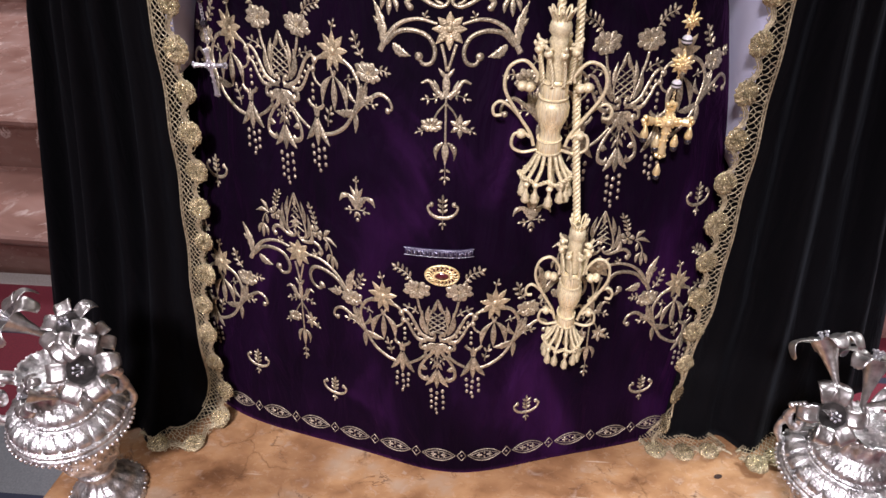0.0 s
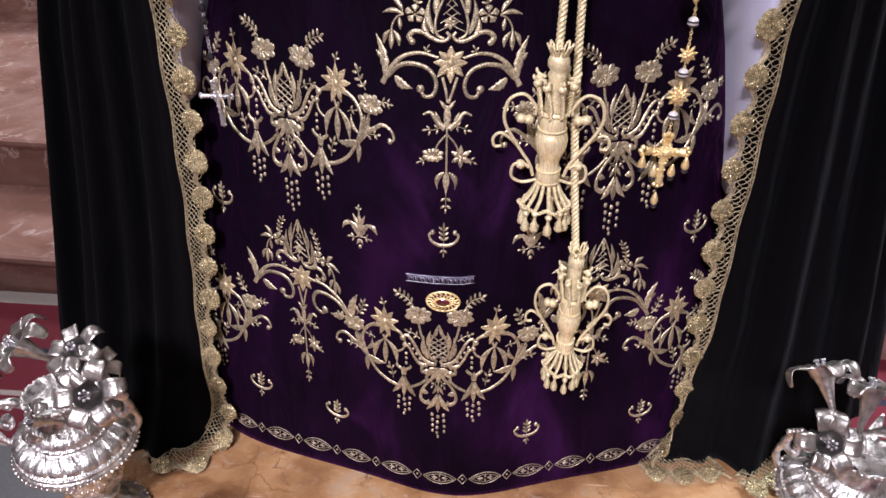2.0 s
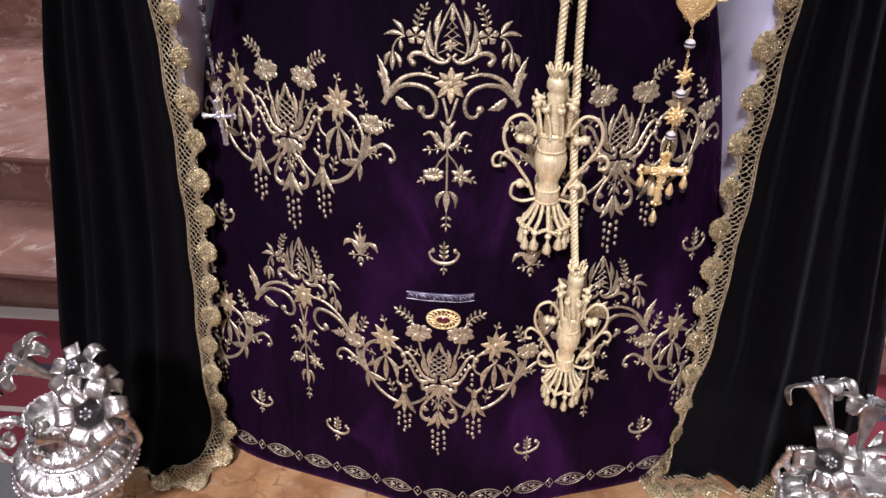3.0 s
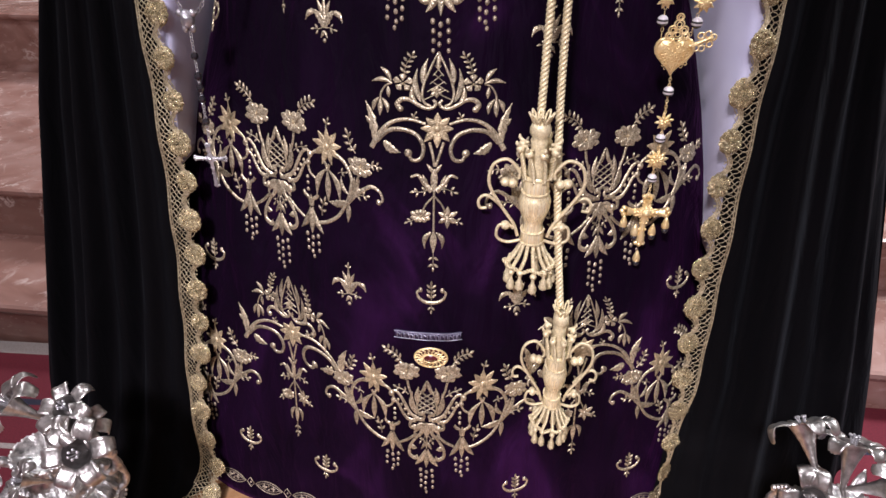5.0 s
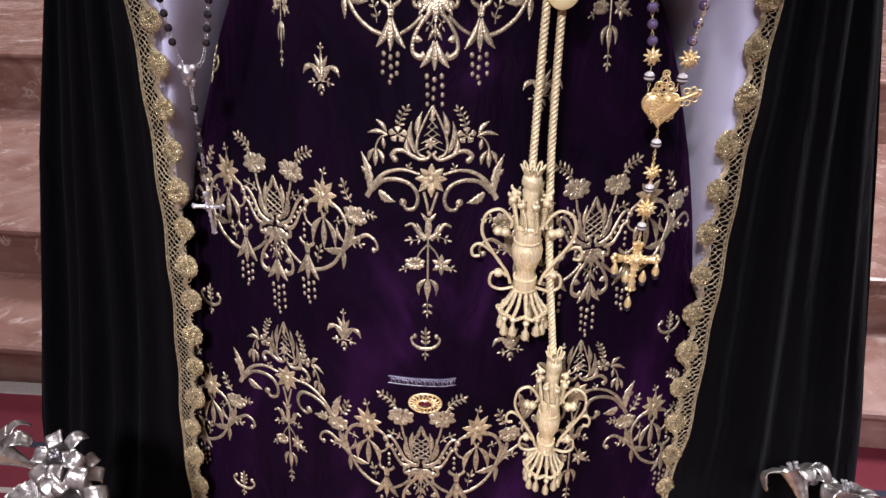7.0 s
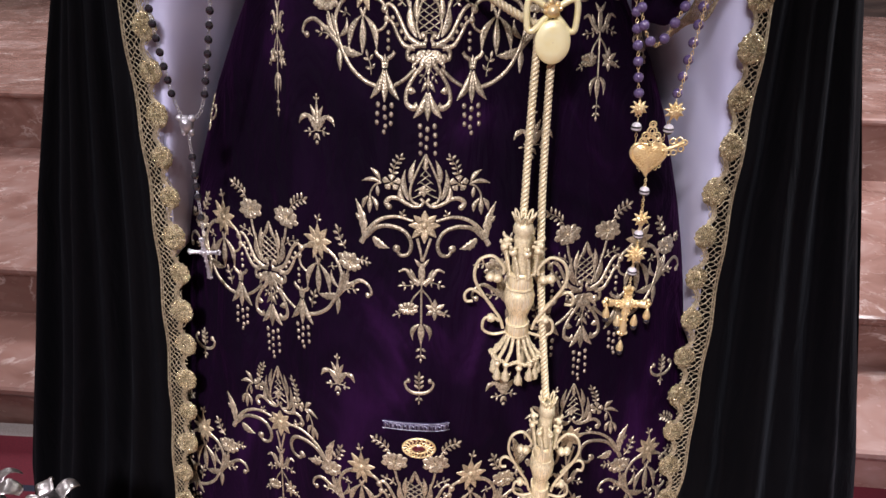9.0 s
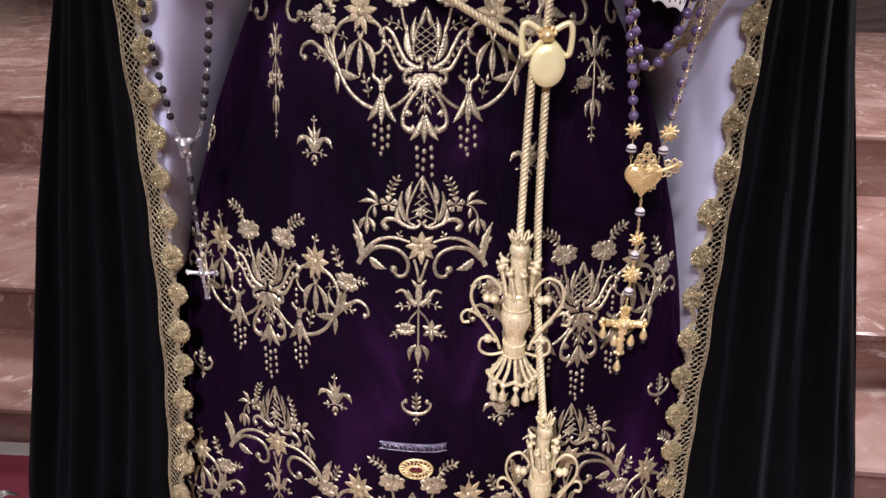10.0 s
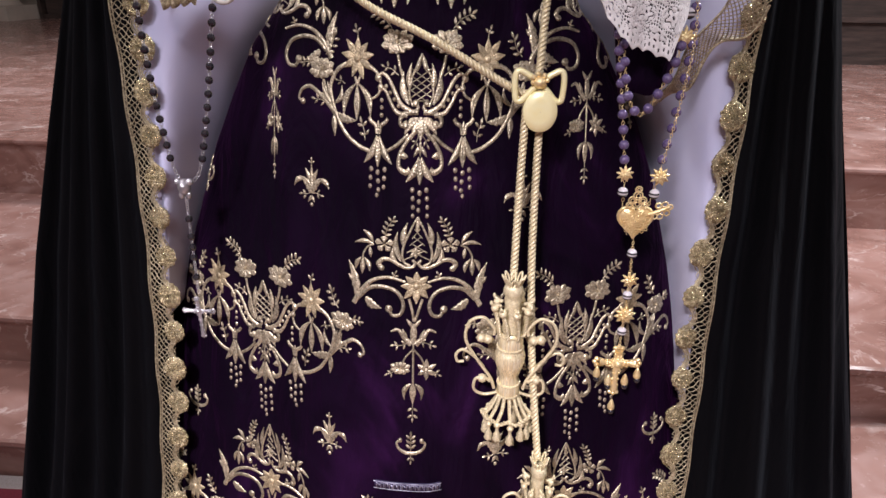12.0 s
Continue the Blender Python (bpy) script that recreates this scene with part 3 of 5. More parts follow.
def garland(s, z, k=1.0, h=0.0, squeeze=1.0, droop=(0.0, 0.0)):
    """The vase with two looped stars, bells, bunches of berries and scrolled branches."""
    du, dv = 0.00102 * k * squeeze, 0.00115 * k
    for flip, sag in zip((-1, 1), droop):
        q = Stitch(s, z, du, dv, flip, h=h, low=1.12, droop=sag)
        q.star(100, 64, 27, 9)
        q.done("star_flower", WARM_THREAD)
        q = Stitch(s, z, du, dv, flip, h=h, low=1.12, droop=sag)
        q.stroke([(104, 40), (100, 30)], 5)
        q.stroke([(95, 42), (100, 30)], 5)
        q.bell(100, 31, 44, 21, 12, 0.15)
        q.done("bell_flower", GOLD_THREAD)
        q = Stitch(s, z, du, dv, flip, h=h, low=1.12, droop=sag)
        q.sprig((100, 90), (103, 100), 7, 1)
        q.done("leaf_sprig", GOLD_THREAD)
        q = Stitch(s, z, du, dv, flip, h=h, low=1.12, droop=sag)
        q.stroke([(118, 56), (134, 47), (145, 28), (142, 8), (134, -10), (118, -30), (96, -43), (78, -48)], 7, 6)
        q.stroke([(80, 54), (68, 46), (62, 32), (66, 19), (78, 12)], 6, 4)
        q.stroke([(50, -46), (34, -38), (18, -26)], 5, 6)
        q.curl([(136, -8), (150, 4), (166, 16), (182, 24), (196, 19), (201, 8), (194, 4)], 9, 4, 4.5)
        q.leaf((140, 0), (160, 30), 9, -0.1)
        q.leaf((146, 6), (170, 14), 7, 0.15)
        q.leaf((138, 4), (126, 28), 8, 0.2)
        q.leaf((134, -8), (100, -14), 11, 0.08, tooth=True)
        q.leaf((139, -10), (137, -34), 10)
        q.leaf((146, 12), (151, 32), 8)
        q.sprig((150, 2), (172, 8), 7, 2)
        q.sprig((120, 30), (133, 34), 6, 1)
        q.stroke([(150, 14), (158, 34)], 5)
        q.done("scroll_branch", GOLD_THREAD)
        q = Stitch(s, z, du, dv, flip, h=h, low=1.12, droop=sag)
        q.bloom(161, 50, 18)
        q = Stitch(s, z, du, dv, flip, h=h, low=1.12, droop=sag)
        q.sprig((154, 66), (140, 90), 9, 3)
        q.done("leaf_sprig", GOLD_THREAD)
        q = Stitch(s, z, du, dv, flip, h=h, low=1.12, droop=sag)
        q.sprig((178, 54), (194, 54), 7, 2)
        q.done("leaf_sprig", GOLD_THREAD)
        q = Stitch(s, z, du, dv, flip, h=h, low=1.12, droop=sag)
        for y in (12, 3, -6):
            q.dot(60, y, 3.0)
        q.stroke([(63, -27), (61, -18), (54, -14), (50, -9)], 6, 6)
        q.stroke([(67, -27), (69, -18), (76, -14), (80, -9)], 6, 6)
        q.leaf((65, -28), (65, -12), 7)
        q.bell(65, -29, 36, 17, 14, -0.10)
        q.sprig((86, -36), (92, -16), 8, 2)
        q.done("hanging_tulip", GOLD_THREAD)
        q.grapes(65, -68, 4, 3, 11.0, 3.5)
        q = Stitch(s, z, du, dv, flip, h=h, low=1.12, droop=sag)
        q.stroke([(36, 70), (33, 56), (27, 40)], 5)
        q.done("flower_stem", GOLD_THREAD)
        q = Stitch(s, z, du, dv, flip, h=h, low=1.12, droop=sag)
        q.bloom(37, 88, 20)
        q = Stitch(s, z, du, dv, flip, h=h, low=1.12, droop=sag)
        q.sprig((46, 102), (74, 120), 9, 4)
        q.done("leaf_sprig", GOLD_THREAD)
        q = Stitch(s, z, du, dv, flip, h=h, low=1.12, droop=sag)
        q.sprig((34, 44), (56, 54), 7, 2)
        q.done("leaf_sprig", GOLD_THREAD)
    q = Stitch(s, z, du, dv, h=h, low=1.12)
    for f in (-1, 1):
        q.leaf((f * 18, 8), (f * 27, 50), 12, -0.12 * f)
        q.leaf((f * 17, 26), (f * 15, 60), 9, -0.08 * f)
        q.leaf((f * 7, 50), (f * 0.5, 72), 7)
        q.stroke([(f * 4, 62), (f * 14, 42), (f * 18, 22), (f * 12, 6)], 4)
        q.curl([(f * 20, 2), (f * 12, -2), (f * 4, 4), (f * 8, 10)], 6, 5, 5)
        q.curl([(f * 14, -1), (f * 30, 8), (f * 41, 26), (f * 50, 40), (f * 60, 46), (f * 66, 40)], 8, 5, 5.5)
        q.curl([(f * 20, -5), (f * 36, -2), (f * 46, 10), (f * 54, 24), (f * 62, 28)], 7, 5, 5)
        for t in range(4):
            q.dot(f * (34 + 6.5 * t), 6 + 8 * t, 3.0)
        q.curl([(f * 4, -1), (f * 20, -2), (f * 30, -8), (f * 30, -16), (f * 22, -16)], 8, 6, 5.5)
        q.leaf((f * 3, -8), (f * 24, -26), 12, 0.1 * f)
        q.leaf((f * 3, -10), (f * 14, -32), 10)
        q.stroke([(f * 8, -22), (f * 20, -34), (f * 31, -50), (f * 32, -64), (f * 22, -70), (f * 15, -66)], 5, 9)
        q.leaf((f * 30, -50), (f * 18, -52), 9)
        q.sprig((f * 3, -28), (f * 10, -38), 6, 1)
    for i in range(-2, 4):
        q.stroke([(-15, 8 + 9 * i), (15, 26 + 9 * i)] if 8 + 9 * i > 0 and 26 + 9 * i < 56 else [(-9, 12), (9, 14)], 1.8, 1.8, 3, 0.0018)
        q.stroke([(15, 8 + 9 * i), (-15, 26 + 9 * i)] if 8 + 9 * i > 0 and 26 + 9 * i < 56 else [(-9, 14), (9, 12)], 1.8, 1.8, 3, 0.0018)
    q.leaf((0, -6), (0, -34), 15)
    q.leaf((0, -34), (0, -52), 5)
    q.leaf((-1, -40), (-10, -52), 6)
    q.leaf((1, -40), (10, -52), 6)
    q.done("vase_palmette", GOLD_THREAD)
    q = Stitch(s, z, du, dv, h=h, low=1.12)
    q.bell(0, -52, 32, 16, 14, -0.10)
    q.done("hanging_tulip", GOLD_THREAD)
    q.grapes(0, -90, 5, 3, 11.0, 3.5)


def crest(s, z, k=1.0, h=0.0, pendant=True, wings=True, high=0.88, slim=1.0, star=True, droop=(0.0, 0.0), narrow=1.0):
    """The pointed palmette over a star, with scrolled arms and a hanging spray."""
    du = dv = 0.00095 * k
    q = Stitch(s, z, du, dv, h=h, high=high)
    if star:
        q.star(0, 0, 29, 8, 0.5)
        q.done("star_flower", WARM_THREAD, "warm gold eight-petalled star flower")
    for flip, sag in zip((-1, 1), droop):
        if wings:
            q = Stitch(s, z, du, dv, flip, h=h, high=high, droop=sag)
            q.stroke([(20, 8), (48, 15), (76, 8), (98, -12), (114, -38)], 6, 11)
            q.curl([(104, -26), (84, -8), (58, -4), (34, -12), (23, -32), (28, -50), (42, -53), (49, -42)], 9, 7, 7)
            q.leaf((108, -28), (124, 42), 16, 0.06, tooth=True)
            q.leaf((113, 0), (124, 14), 9)
            q.leaf((92, -26), (62, -42), 16, 0.12, tooth=True)
            q.sprig((44, 14), (38, 24), 7, 1)
            q.done("scroll_arm", GOLD_THREAD)
        q = Stitch(s, z, du * narrow, dv, flip, h=h, high=high, droop=sag)
        q.stroke([(0, 134), (8, 118), (15, 101), (23, 80), (26, 60), (22, 46), (12, 40)], 4, 6)
        q.leaf((28, 48), (34, 106), 12, -0.12)
        q.leaf((24, 76), (17, 124), 11, -0.08)
        q.leaf((34, 40), (42, 76), 10, -0.14)
        q.curl([(8, 52), (3, 45), (8, 38), (18, 36), (31, 41), (46, 50), (60, 50), (68, 41), (63, 33)], 6, 11, 6)
        q.done("palmette", GOLD_THREAD)
        q = Stitch(s, z, du * narrow, dv, flip, h=h, high=high, droop=sag)
        q.bloom(58, 80, 15, False)
        q = Stitch(s, z, du * narrow, dv, flip, h=h, high=high, droop=sag)
        q.sprig((56, 92), (42, 128), 9, 4, -0.1)
        q.done("leaf_sprig", GOLD_THREAD)
        q = Stitch(s, z, du * narrow, dv, flip, h=h, high=high, droop=sag)
        q.stroke([(76, 78), (88, 72), (96, 58), (97, 48)], 4)
        spray = q.done("side_bellflower", GOLD_THREAD)
        for p, e, w, bend in (((76, 78), (112, 78), 9, 0.14), ((78, 82), (96, 104), 9, 0.1), ((84, 72), (82, 52), 8, 0), ((94, 50), (84, 24), 9, -0.12), ((97, 50), (98, 18), 10, 0), ((100, 50), (110, 26), 9, 0.12)):
            q.g = Geo()
            q.leaf(p, e, w, bend, 6, 1.1, 0.0018)
            part("petal", q.g, GOLD_THREAD, spray)
    q = Stitch(s, z, du * narrow, dv, h=h, high=high)
    for i in range(4):
        v = 52 + 14 * i
        w = 22 - 4.5 * i
        q.stroke([(-w, v), (w * 0.6, v + 18)], 1.8, 1.8, 3, 0.0018)
        q.stroke([(w, v), (-w * 0.6, v + 18)], 1.8, 1.8, 3, 0.0018)
    q.star(-2, 66, 11, 6, 0.6)
    q.leaf((0, 104), (0, 134), 7)
    q.done("lattice", GOLD_THREAD)
    if not pendant:
        return
    q = Stitch(s, z, du * slim, dv, h=h, high=high)
    if star:
        q.stroke([(-13, -22), (-7, -44), (-4, -62)], 6, 5)
        q.stroke([(11, -22), (4, -44), (-2, -62)], 6, 5)
    for f in (-1, 1):
        q.leaf((-4, -74), (-4 + f * 13, -58), 7)
        q.stroke([(-4 + f * 4, -104), (-4 + f * 18, -90), (-4 + f * 28, -78), (-4 + f * 40, -82)], 12, 4)
        q.leaf((-4 + f * 12, -96), (-4 + f * 20, -76), 8)
        q.sprig((-4 + f * 8, -100), (-4 + f * 34, -106), 8, 2)
        q.stroke([(-4, -112), (-4 + f * 14, -128), (-4 + f * 20, -142)], 4)
        q.leaf((-4 + f * 4, -176), (-4 + f * 15, -206), 10, 0.2 * f)
        q.sprig((-4 + f * 32, -152), (-4 + f * 46, -160), 7, 1)
    q.leaf((-4, -66), (-4, -112), 13)
    q.stroke([(-4, -110), (-4, -178)], 4.5)
    q.leaf((-4, -176), (-4, -214), 13)
    q.sprig((-4, -214), (-4, -240), 9, 2, 0.0)
    q.rose(-27, -146, 15)
    q.star(20, -150, 19, 6, 0.5)
    q.done("hanging_spray", GOLD_THREAD)


def anchor(s, z, turn=0.0):
    """A small crescent with a sprig in it."""
    q = Stitch(s, z, 0.00104, 0.0013, turn=turn)
    for f in (-1, 1):
        q.curl([(0, -10), (f * 10, -9), (f * 20, -4), (f * 24, 4), (f * 18, 8)], 6, 4, 3.6)
    q.sprig((0, -6), (0, 14), 8, 3, 0.0)
    q.sprig((0, -11), (0, -20), 6, 1, 0.0)
    q.done("crescent_sprig", GOLD_THREAD)


def fleur(s, z, k=1.0):
    q = Stitch(s, z, 0.00098 * k, 0.00105 * k)
    q.leaf((0, -16), (0, 30), 9)
    for f in (-1, 1):
        q.leaf((0, 0), (f * 12, 22), 8)
        q.leaf((f * 1, -16), (f * 24, 9), 13, 0.14 * f, tooth=True)
        q.leaf((f * 17, 5), (f * 34, -7), 9, 0.22 * f)
        q.sprig((f * 3, -16), (f * 18, -18), 7, 1)
        q.leaf((0, -20), (f * 6, -30), 6)
    q.sprig((0, 26), (0, 34), 6, 1, 0.0)
    q.dot(0, -34, 3.5)
    q.done("fleur_sprig", GOLD_THREAD)


garland(-0.005, 0.318)
garland(-0.565, 0.30)
garland(0.56, 0.30)
crest(-0.278, 0.438, high=0.90, slim=0.78, droop=(0.0, 0.34), narrow=0.78)
crest(0.288, 0.435, high=0.84, slim=0.9, droop=(0.08, 0.24), narrow=0.88)
garland(-0.284, 0.738, squeeze=0.98, droop=(0.0, 0.09))
garland(0.294, 0.718)
crest(0.007, 0.848)
garland(0.009, 1.125, 1.05)
crest(-0.254, 1.235, slim=0.34, star=False)
crest(0.297, 1.235, slim=0.82, star=False)
for f in (-1, 1):
    q = Stitch(0.008, 1.30, 0.001, 0.001, f)
    q.stroke([(44, 50), (45, 34)], 6)
    q.bell(45, 34, 56, 20, 17)
    q.done("bell_flower", GOLD_THREAD)
    q = Stitch(0.008, 1.30, 0.001, 0.001, f)
    q.curl([(4, 60), (8, 36), (16, 18), (26, 14), (28, 28), (20, 32)], 10, 6, 6)
    q.done("scroll_branch", GOLD_THREAD)
for s, z, a in ((0.001, 0.567, 0), (-0.22, 0.15, -0.08), (0.171, 0.149, 0.02), (0.414, 0.148, 0.0), (-0.397, 0.165, -0.06), (-0.445, 0.562, 0), (0.47, 0.54, 0), (-0.432, 0.985, 0), (0.392, 1.115, 0)):
    anchor(s, z, a)
for s, z in ((-0.15, 0.566), (0.152, 0.561), (-0.182, 1.0), (0.184, 0.985)):
    fleur(s, z)

# hem border: pointed ovals and diamonds between two cords
for i in range(-9, 10):
    q = Stitch(i * 0.0905, 0.045, 0.001, 0.00105)
    for f in (-1, 1):
        q.stroke([(-33, 0), (-18, f * 10), (0, f * 14), (18, f * 10), (33, 0)], 1.7, 1.7, 5, 0.0012)
        q.stroke([(-28, 0), (-14, f * 6), (0, f * 9), (14, f * 6), (28, 0)], 1.1, 1.1, 4, 0.0010)
        q.leaf((f * 4, 0), (f * 16, 0), 4.5, 0, 4, 0.8, 0.002)
        q.leaf((0, f * 2), (0, f * 8), 4, 0, 4, 0.8, 0.002)
        q.dot(f * 11, 4, 1.6)
        q.dot(f * 11, -4, 1.6)
    q.stroke([(36, 0), (45, 12), (54, 0), (45, -12), (36, 0)], 1.7, 1.7, 1, 0.0013)
    q.dot(45, 0, 2.4)
    q.done("hem_oval", DULL_THREAD)

# ---- plaque and oval brooch on the velvet ----
plaque = thing("metal_plaque", on_skirt(-0.006, 0.50), "narrow pierced grey metal name bar on the velvet", "plaque")
g = Geo()
g.grid([[on_skirt(-0.006 + u, 0.492 + v, 0.004 + e) for v, e in ((-0.0062, -0.003), (-0.0062, 0), (0.0062, 0), (0.0062, -0.003))] for u in np.linspace(-0.056, 0.060, 9)])
part("plate", g, material("dark_inlay", (0.05, 0.04, 0.09), 0.5, 0.3)[0], plaque)
for v in (-0.0064, 0.0064):
    g = Geo()
    g.tube([on_skirt(-0.006 + u, 0.492 + v, 0.005) for u in np.linspace(-0.058, 0.062, 12)], 0.0008, 6)
    part("rim", g, GREY_METAL, plaque)
for i in range(15):
    g = Geo()
    u = -0.058 + i * 0.0076
    a = [on_skirt(u + du, 0.492 + dv, 0.0055) for du, dv in ((0, -0.0040), (0, 0.0040), (0.005, 0.0040 if i % 3 else 0.001), (0.005, -0.0040 if i % 2 else 0))]
    g.tube(a, 0.001, 5)
    part("bar", g, GREY_METAL, plaque)

brooch = thing("oval_brooch", on_skirt(0.002, 0.452), "gold openwork oval brooch with a dark red stone", "brooch")


def oval_ring(rx, rz, h, r, n=28):
    gg = Geo()
    gg.tube([on_skirt(0.002 + rx * math.cos(a), 0.452 + rz * math.sin(a), h) for a in np.linspace(0, 2 * math.pi, n + 1)], r, 6, False)
    return gg


part("outer_rim", oval_ring(0.0285, 0.0185, 0.006, 0.0020), GOLD, brooch)
part("inner_rim", oval_ring(0.013, 0.008, 0.009, 0.0015), GOLD, brooch)
g = Geo()
for k in range(18):
    a = 2 * math.pi * k / 18
    g.tube([on_skirt(0.002 + r * 0.0285 * math.cos(a + w), 0.452 + r * 0.0185 * math.sin(a + w), 0.008) for r, w in ((0.45, 0), (0.65, 0.12), (0.8, -0.1), (0.98, 0.05))], 0.0016, 5)
part("openwork", g, GOLD, brooch)
g = Geo()
g.grid([[on_skirt(0.002 + 0.0275 * k * math.cos(a), 0.452 + 0.0175 * k * math.sin(a), 0.003) for a in np.linspace(0, 2 * math.pi, 20)] for k in (0.02, 0.5, 1)])
part("backing", g, GARNET, brooch)
g = Geo()
g.grid([[on_skirt(0.002 + 0.012 * k * math.cos(a), 0.452 + 0.0072 * k * math.sin(a), 0.007 + e) for a in np.linspace(0, 2 * math.pi, 20)] for k, e in ((0.02, 0.004), (0.6, 0.003), (1, 0))])
part("stone", g, GARNET, brooch, "dark red stone")

# ---- the cloak: black velvet with a lilac lining, open at the front ----
cloak = thing("cloak", (0, 1.35, 0), "long black velvet cloak with lilac satin lining and gold lace edge", "cloak")


def table(z, heights, values):
    return float(np.interp(z, heights, values))


HL, HR = (0.0, 0.13, 0.26, 0.46, 0.69, 0.86, 1.01, 1.17, 1.30, 1.6), (0.0, 0.19, 0.33, 0.48, 0.75, 0.84, 1.03, 1.19, 1.30, 1.6)
XL = (0.535, 0.505, 0.508, 0.492, 0.484, 0.484, 0.488, 0.50, 0.508, 0.52)
XR = (0.46, 0.478, 0.505, 0.508, 0.516, 0.515, 0.526, 0.533, 0.538, 0.55)


def edge_x(f, z):
    return -table(z, HL, XL) if f < 0 else table(z, HR, XR)


def edge_y(z):
    return 0.92 + 0.148 * z


IN_L = ((0.07, 0.22, 0.30, 0.415, 0.565, 0.765, 0.961, 1.105, 1.241, 1.6), (0.452, 0.469, 0.458, 0.446, 0.431, 0.428, 0.437, 0.439, 0.436, 0.45))
IN_R = ((0.07, 0.21, 0.37, 0.57, 0.77, 0.94, 1.125, 1.25, 1.6), (0.468, 0.464, 0.457, 0.456, 0.456, 0.477, 0.487, 0.502, 0.52))


def over_shoulder(x, y, z):
    """Above 1.42 m the cloak draws in over the shoulders."""
    k = math.sqrt(max(0.0, 1 - (max(0.0, z - 1.42) / 0.181) ** 2))
    return (x * k, 1.30 + (y - 1.30) * k, z)


def cloak_point(f, w, z):
    """w: 0 at the lace edge, 1 at the outermost fold, on to 2 behind the figure."""
    x0 = edge_x(f, z)
    x0 += 0.34 * (f * table(z, *(IN_L if f < 0 else IN_R)) - x0)
    out = -table(z, (0.0, 0.1, 0.45, 0.8, 1.05, 1.28, 1.6), (0.985, 0.975, 0.905, 0.835, 0.768, 0.70, 0.62)) if f < 0 else table(z, (0.0, 0.25, 0.8, 1.3, 1.6), (0.99, 0.955, 0.853, 0.752, 0.69))
    y0 = edge_y(z) + 0.016
    if f < 0:
        y0 -= 0.085 * max(0, 1 - z / 0.30) ** 2 * math.sin(math.pi * min(1, 0.05 + w * 1.3)) * (1 if w <= 1 else 0)
    if w <= 1:
        wave = 0.75 * math.sin(w * 17 + 0.8 * math.sin(2.2 * z + f) + f) + 0.55 * math.sin(w * 36 + 1.1 * z + 2.0 * math.sin(3 * w + f))
        amp = (0.010 + 0.022 * max(0, 1.3 - z)) * min(1, w * 7) * (0.55 + 0.45 * min(1, z / 0.4))
        x = x0 + (out - x0) * w
        y = y0 + 0.03 * w + 0.17 * w ** 3 - amp * wave - 0.05 * max(0, 0.35 - z) * w * (1 - w) * 4
    else:
        a = (w - 1) * math.pi / 2
        x = out * math.cos(a)
        y = y0 + 0.20 + 0.42 * math.sin(a) - 0.02 * math.sin(a * 14 + z)
    return over_shoulder(x, y, max(z, 0.002))


for f in (-1, 1):
    g = Geo()
    g.grid([[cloak_point(f, w, z) for w in list(np.linspace(0, 1, 150)) + list(np.linspace(1.03, 2, 40))] for z in list(np.linspace(0, 1.42, 54)) + list(np.linspace(1.44, 1.6, 14))])
    thicken(part("cloak_velvet", g, BLACK, cloak, "black velvet falling in long soft folds"), 0.004, 0)
    g = Geo()
    rows = []
    for z in np.linspace(0.74 if f < 0 else 0.60, 1.58, 46):
        x0, y0, a = edge_x(f, z) + 0.40 * (f * table(z, *(IN_L if f < 0 else IN_R)) - edge_x(f, z)), edge_y(z) + 0.008, half_width(z, f)
        x1, y1 = f * a * 0.97, front_y(z) + 0.66 * a + 0.07
        row = []
        for w in np.linspace(0, 1.35, 40):
            soft = (0.009 if f < 0 else 0.005) * math.sin(w * 13 + f + z) * min(1, w * 5)
            row.append(over_shoulder(x0 + (x1 - x0) * w ** 1.05, y0 + (y1 - y0) * w ** (2.2 if f < 0 else 1.7) - 0.012 * math.sin(math.pi * min(1, w)) + soft, z - 0.004))
        rows.append(row)
    g.grid(rows)
    thicken(part("lining", g, SATIN, cloak, "lilac grey satin lining"), 0.002, 1)


